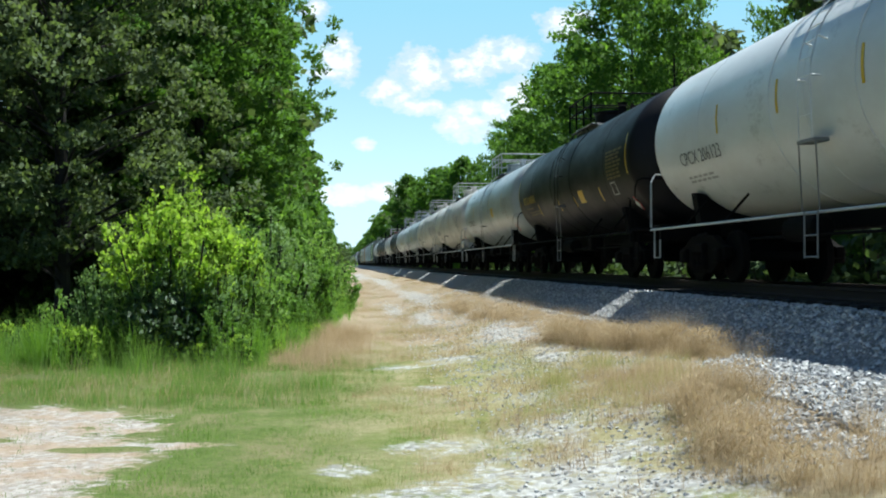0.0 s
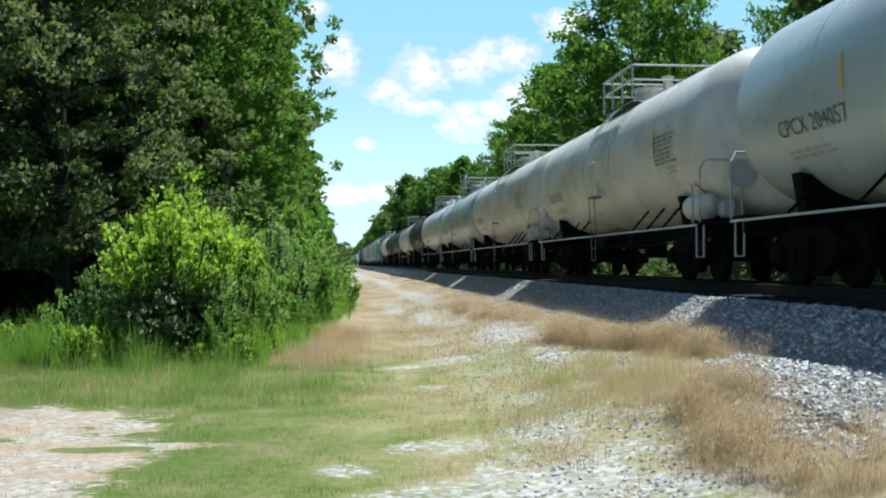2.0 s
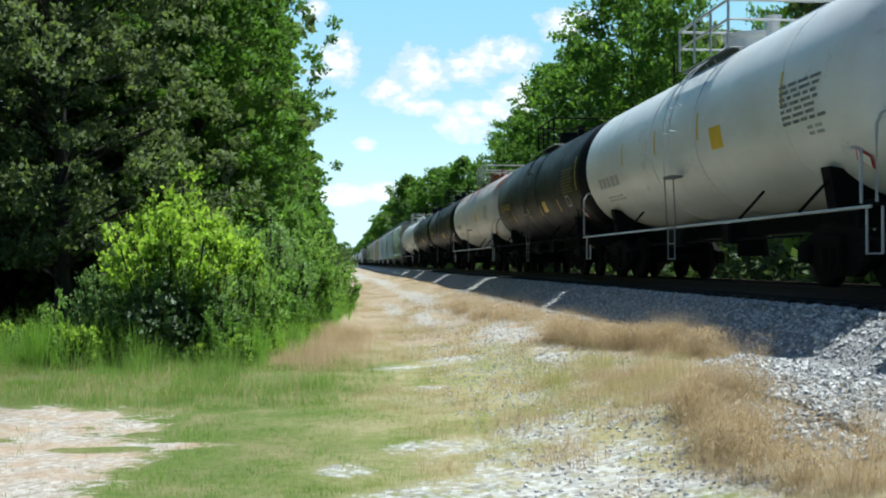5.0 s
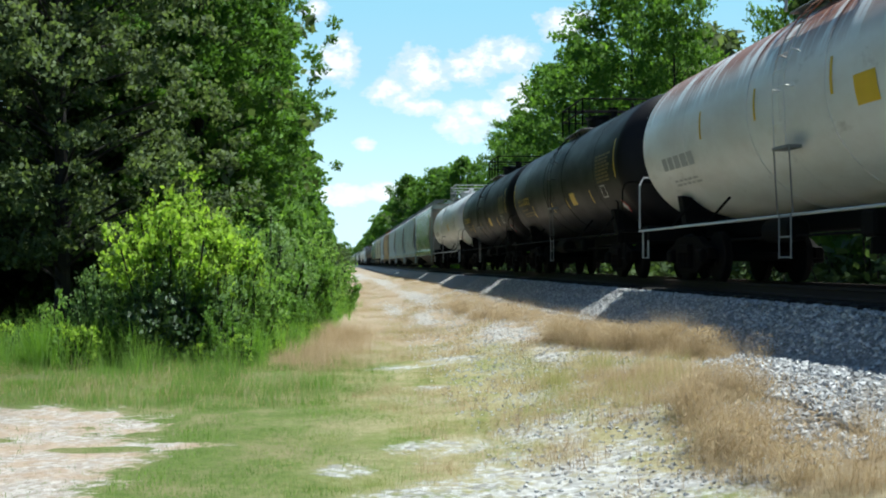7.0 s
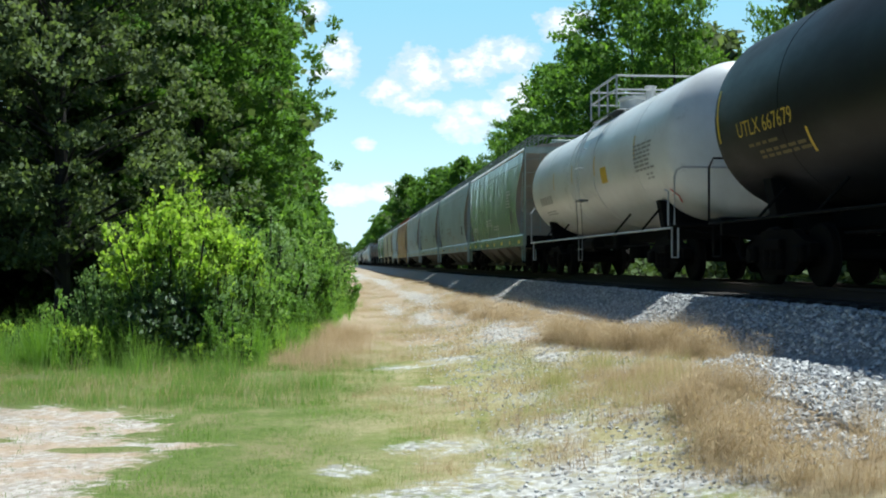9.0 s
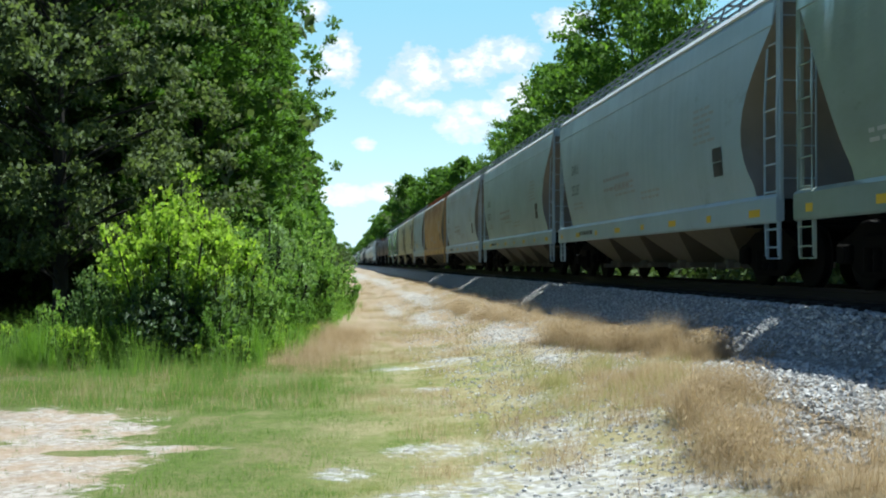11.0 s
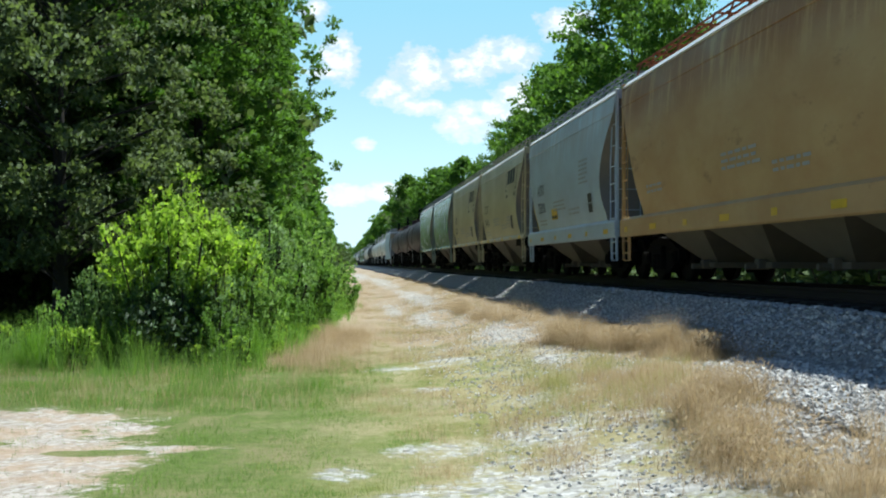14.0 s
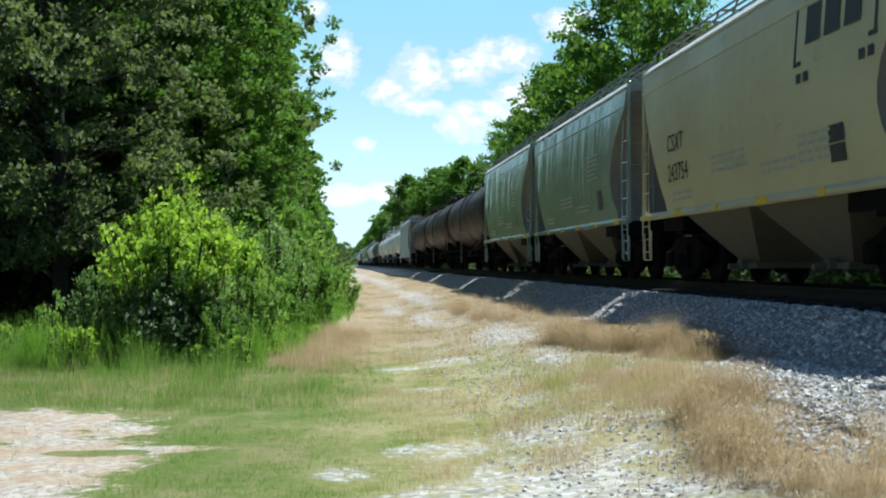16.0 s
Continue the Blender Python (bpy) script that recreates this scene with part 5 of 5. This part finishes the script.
    for i, text in enumerate(mark):
        me = lettering(text, 0.36 if long else 0.46)
        z0 = (2.63 - 0.52 * i) if long else (2.39 - 0.54 * i)
        for v in me.vertices:
            v.co = side_at(half - 2.0 - 0.84 * v.co.x, z0 + v.co.y)
        me.materials.clear()
        me.materials.append(INK)
        part("reporting_mark", me, INK, car, "black painted reporting mark")
    ink = INK if dark_marks else FADE

    for y, z, w, rows in ((half - 2.15, 1.85 if long else 1.6, 1.0, 2), (1.2, 2.05, 1.4, 3), (-half + 3.4, 2.0 if logo else 2.9, 0.8, 4 if logo else 6), (-0.8, 1.75, 1.2, 2)):
        part("stencil", cached(("hstencil", long, logo, y), lambda y=y, z=z, w=w, rows=rows: mesh_of("stencil", bars(bmesh.new(), lambda yy, u: side_at(yy, z + u), y, w, rows, 0.11, 0.05, int(abs(y) * 9)), FADE)), FADE, car, "small grey stencilled lines")

    def panel():
        bm = bmesh.new()
        for y0, z0 in ((-half + 2.5, 1.75 if long else 1.6),):
            for k in range(2):
                bm.faces.new([bm.verts.new(side_at(y0 + dy, z0 + dz + 0.24 * k)) for dy, dz in ((0, 0), (-0.42, 0), (-0.42, 0.22), (0, 0.22))])
        return mesh_of("stencil", bm, INK)

    part("stencil", cached(("hpanel", long), panel), INK, car, "black stencil panel")

    for k, y in enumerate(spread([(-half + 0.8, half - 0.5, 2.0)])):
        w = 0.2 if k % 2 else 0.42
        part("stripe", cached(("sillmark", w), lambda w=w: mesh_of("stripe", box(bmesh.new(), 0, 0, 0, 0.008, w, 0.11), YELLOW)), YELLOW, car, "yellow reflective patch on the sill", at=pose(-1.563, y, 1.08 if long or low else 1.26))
    if low:
        bm = bmesh.new()
        bm.faces.new([bm.verts.new(side_at(half - 4.0 - dy, 1.6 + dz)) for dy, dz in ((0, 0), (0.8, 0), (0.8, 0.3), (0, 0.3))])
        notice = part("notice", bm, YELLOW, car, "yellow notice with black lines")
        part("stencil", bars(bmesh.new(), lambda yy, u: side_at(yy, 1.64 + u) + Vector((-0.006, 0, 0)), half - 4.08, 0.5, 1, 0.1, 0.07, 6), INK, notice)
        bm = bmesh.new()
        bm.faces.new([bm.verts.new(side_at(half - 1.72 - dy + (0.62 * (dz / 0.8)), 1.38 + dz)) for dy, dz in ((0, 0), (0.09, 0), (0.09, 0.8), (0, 0.8))])
        part("stripe", bm, YELLOW, car, "slanting yellow reflective stripe")
    if mark and long:
        part("stencil", cached("red_lines", lambda: mesh_of("stencil", bars(bmesh.new(), lambda yy, u: side_at(yy, 2.2 + u), 2.2, 2.0, 2, 0.22, 0.075, 3), REDFADE)), REDFADE, car, "faded red stencilled lines")
        part("stencil", cached("sill_lines", lambda: mesh_of("stencil", bars(bmesh.new(), lambda yy, u: Vector((-1.566, yy, 1.06 + u)), 4.9, 1.3, 1, 0.2, 0.10, 4), INK)), INK, car, "black stencilled line on the sill")
    if logo:
        for y, z0, z1 in ((-half + 1.9, 1.5, 2.7), (-half + 3.2, 1.5, 2.05), (0.4, 1.5, 1.85), (1.2, 1.5, 1.8)):
            part("stripe", cached(("ostripe", y), lambda y=y, z0=z0, z1=z1: mesh_of("stripe", bars(bmesh.new(), lambda yy, u: side_at(y + (0.0 if yy > 0.5 else -0.07), z0 + u), 1.0, 0.05, 1, 1, z1 - z0, 1), YELLOW)), YELLOW, car, "ochre reflective stripe")
        bm = bmesh.new()
        # the owner's mark as plain shapes: brackets, blocks and dots
        y0 = -half + 3.5
        for y, z, w, h in ((y0, 2.95, 0.07, 0.95), (y0 - 0.04, 3.86, 0.2, 0.06), (y0 - 0.04, 2.95, 0.2, 0.06), (y0 - 2.2, 2.95, 0.07, 0.95), (y0 - 2.08, 3.86, 0.2, 0.06), (y0 - 2.08, 2.95, 0.2, 0.06),
                           (y0 - 0.35, 3.2, 0.42, 0.5), (y0 - 0.9, 3.2, 0.42, 0.5), (y0 - 1.45, 3.2, 0.42, 0.5), (y0 - 0.1, 2.72, 0.14, 0.13), (y0 - 0.32, 2.72, 0.14, 0.13), (y0 - 1.85, 2.72, 0.14, 0.13), (y0 - 2.07, 2.72, 0.14, 0.13)):
            bm.faces.new([bm.verts.new(side_at(y - dy, z + dz)) for dy, dz in ((0, 0), (w, 0), (w, h), (0, h))])
        part("emblem", bm, INK, car, "dark blue-black block emblem in brackets")
    return car


# eave rails: the sun's bright line along them is put into this pale grey
EAVE_SUN = plain("sun_bright_pale_eave", (0.70, 0.73, 0.74), 0.45)
RUSTSTEEL = plain("rusty_roof_steel", (0.26, 0.10, 0.05), 0.8, 0, 0.5)


def train():
    """Cars from the first one in view to the far end; each entry: rear coupler's distance up the track at 0 s."""
    wt, bt_, rt = "white tank car with yellow stripes and grey grime", "glossy black tank car with yellow stripes", "white tank car with rust streaks over its top"
    plan = []

    def tk(label, m, rail, kind, mark="", ready=True):
        return tank_car(label, m, rail, kind, mark, ready=ready, jacket=m is DULL)

    def add(car, rear):
        lc = CARS[-1][1]
        plan.append((car, rear - lc))

    rr = [21.8, 38.12, 54.35, 70.99, 87.93, 104.06, 120.28, 135.7, 152.13, 168.64, 184.88, 201.92]
    kinds = [(wt, WHITE, GALV, "white", "CPCX 206123"), (bt_, BLACK, FRAME, "black", "UTLX 667645"), ("silver-grey tank car with yellow stripes", SILVER, GALV, "white", "CPCX 204057"),
             ("dull white tank car with grimy belly", DULL, GALV, "white", ""), ("dull white tank car with worn stencils", DULL, GALV, "white", ""), (wt, SILVER, GALV, "white", ""),
             (wt, WHITE, GALV, "white", ""), (bt_, BLACK, FRAME, "black", "UTLX 667672"), (rt, RUSTY, GALV, "white", ""), (bt_, BLACK, FRAME, "black", "UTLX 667622"), (bt_, BLACK, FRAME, "black", "UTLX 667679"),
             ("pale grey tank car with a yellow square", WHITE, GALV, "white", "")]
    for r, k in zip(rr, kinds):
        add(tk(*k), r)
    grey = "pale grey covered hopper car with bulging sides"
    add(hopper_car("grey-green covered hopper car with bulging sides", GREENGREY, True), 218.0)
    add(hopper_car(grey, GREYHOP, True, ("DAKX", "252187")), 233.8)
    add(hopper_car(grey, GREYHOP, True, ("DAKX", "252272")), 250.0)
    add(hopper_car("white covered hopper car with a rusty roof", WHITEHOP, True, ("AEX", "8757"), roof_mat=RUSTSTEEL), 266.4)
    add(hopper_car("faded orange covered hopper car with rust", ORANGE, True, ()), 282.6)
    add(hopper_car("white short covered hopper car with a deep sill", WHITEHOP, False, ("ACRX", "750006"), low=True), 294.2)
    cream = "cream short covered hopper car with a block emblem"
    add(hopper_car(cream, CREAM, False, ("CSXT", "243160"), logo=True), 306.3)
    add(hopper_car(cream, CREAM, False, ("CSXT", "243754"), logo=True), 318.0)
    add(hopper_car("grey-green short covered hopper car", GREENGREY, False, ()), 330.2)
    add(hopper_car("grey-green short covered hopper car", GREENGREY, False, ()), 342.2)
    end = 342.2
    tail = [("m", 3), ("g", 1), ("w", 4), ("b", 2), ("w", 2), ("h", 4), ("b", 2), ("w", 3), ("h", 5)]
    for c, n in tail:
        for _ in range(n):
            if c == "m":
                tk("dark maroon tank car", MAROON, FRAME, "maroon", ready=False)
            elif c == "w":
                tk(wt, (WHITE, DULL)[_ % 2], GALV, "white", ready=False)
            elif c == "b":
                tk(bt_, BLACK, FRAME, "black", ready=False)
            elif c == "g":
                hopper_car("white covered hopper car", WHITEHOP, True, ready=False)
            else:
                hopper_car("grey-green covered hopper car with bulging sides", GREENGREY, True, ready=False)
            end += 2 * CARS[-1][1]
            add(CARS[-1][0], end)
    for car, y in plan:
        car.location = (TRACK, y, RAILTOP)
    return plan


PLAN = train()


# ---- far clouds ----
def clouds():
    """White fair-weather clouds as puffs on a far curved sheet."""
    m = Mat("cloud_sheet", 1.0)
    sp = m.node("ShaderNodeSeparateXYZ")
    m.link(m.co.outputs["UV"], sp.inputs[0])
    u, v = sp.outputs[0], sp.outputs[1]
    wob = m.math("MULTIPLY", m.math("SUBTRACT", m.noise(40, 9, 0.62, (1, 1.5, 1), "UV"), 0.5), 3.0)
    total = None
    # azimuth and elevation in degrees, half sizes: u = az / 40, v = el / 40
    for az, el, su, sv in ((-0.1, 10.7, 0.89, 1.13), (-1.2, 13.1, 0.75, 0.42), (2.6, 9.0, 1.13, 0.60), (4.2, 10.0, 1.25, 1.13), (4.2, 8.2, 1.13, 0.42), (6.8, 10.3, 1.34, 0.78), (8.6, 10.9, 1.55, 0.78), (6.5, 7.5, 1.34, 0.84), (8.1, 8.0, 1.07, 0.54), (9.4, 8.7, 1.19, 0.89), (12.0, 12.4, 1.37, 0.72), (1.3, 6.3, 0.54, 0.30), (0.2, 3.6, 1.25, 0.48), (2.1, 3.8, 1.07, 0.42), (-0.5, 9.9, 1.25, 0.27),
                           (-14, 14, 4, 1.5), (26, 16, 5, 1.6), (20, 9, 4, 1)):
        a = m.math("DIVIDE", m.math("SUBTRACT", u, az / 40), su * 1.35 / 40)
        b = m.math("DIVIDE", m.math("SUBTRACT", v, el / 40), sv * 1.35 / 40)
        d = m.math("SUBTRACT", 1.0, m.math("ADD", m.math("MULTIPLY", a, a), m.math("MULTIPLY", b, b)))
        total = d if total is None else m.math("MAXIMUM", total, d)
    f = m.ramp(m.math("ADD", total, wob), [(0.0, (0, 0, 0)), (0.35, (0.55, 0.55, 0.55)), (0.95, (1, 1, 1))])
    # a pale blue glow over the whole sheet brightens the sky, fullest low down
    low = m.math("ADD", 0.7, m.math("MULTIPLY", m.math("SUBTRACT", 0.25, v), 2.0, True), True)
    em = m.node("ShaderNodeEmission", Strength=0.86)
    m.link(m.mix(f, m.mix(m.math("MULTIPLY", v, 3.0, True), (0.80, 0.96, 1.0), (0.45, 0.82, 0.95)), (1.0, 1.0, 1.0)), em.inputs[0])
    f = m.math("MAXIMUM", m.math("MULTIPLY", f, 0.95), low)
    tr = m.node("ShaderNodeBsdfTransparent")
    mx = m.node("ShaderNodeMixShader")
    m.link(f, mx.inputs[0])
    m.link(tr.outputs[0], mx.inputs[1])
    m.link(em.outputs[0], mx.inputs[2])
    m.link(mx.outputs[0], m.t.nodes["Material Output"].inputs[0])
    bm = bmesh.new()
    uv = bm.loops.layers.uv.new("UVMap")
    rad = 3600.0
    azs = range(-60, 61, 4)
    els = (-1, 3, 8, 14, 20, 27)
    grid = [[bm.verts.new((rad * math.sin(radians(a)), rad * math.cos(radians(a)), rad * math.tan(radians(e)))) for a in azs] for e in els]
    back = {}
    for e, row in zip(els, grid):
        for a, vv in zip(azs, row):
            back[vv] = (a / 40, e / 40)
    for r0, r1 in zip(grid, grid[1:]):
        for k in range(len(r0) - 1):
            f_ = bm.faces.new((r0[k], r0[k + 1], r1[k + 1], r1[k]))
            for lp in f_.loops:
                lp[uv].uv = back[lp.vert]
    tagged(new("backdrop_clouds", mesh_of("backdrop_clouds", bm, m.m)), "white fair-weather clouds low in a pale blue sky", "clouds", kind="structure")


clouds()


def motions():
    """The train rolls towards the camera at a steady pace; its wheels turn with it."""
    for car, y in PLAN:
        walk(car, [(t, pose(TRACK, y - SPEED * t, RAILTOP)) for t in (0.0, 4.0, 8.0, 12.0, 16.0)])
    turn = math.degrees(SPEED / WHEEL_R / FPS)
    first = WHEELSETS[0]
    walk(first, [(k / FPS, pose(0, 0, 0, (k * turn) % 360)) for k in range(16 * FPS + 1)])
    rolling = first.animation_data.action
    for w in WHEELSETS[1:]:
        w.rotation_mode = "QUATERNION"
        w.animation_data_create()
        w.animation_data.action = rolling
        w.animation_data.action_slot = rolling.slots[0]


motions()
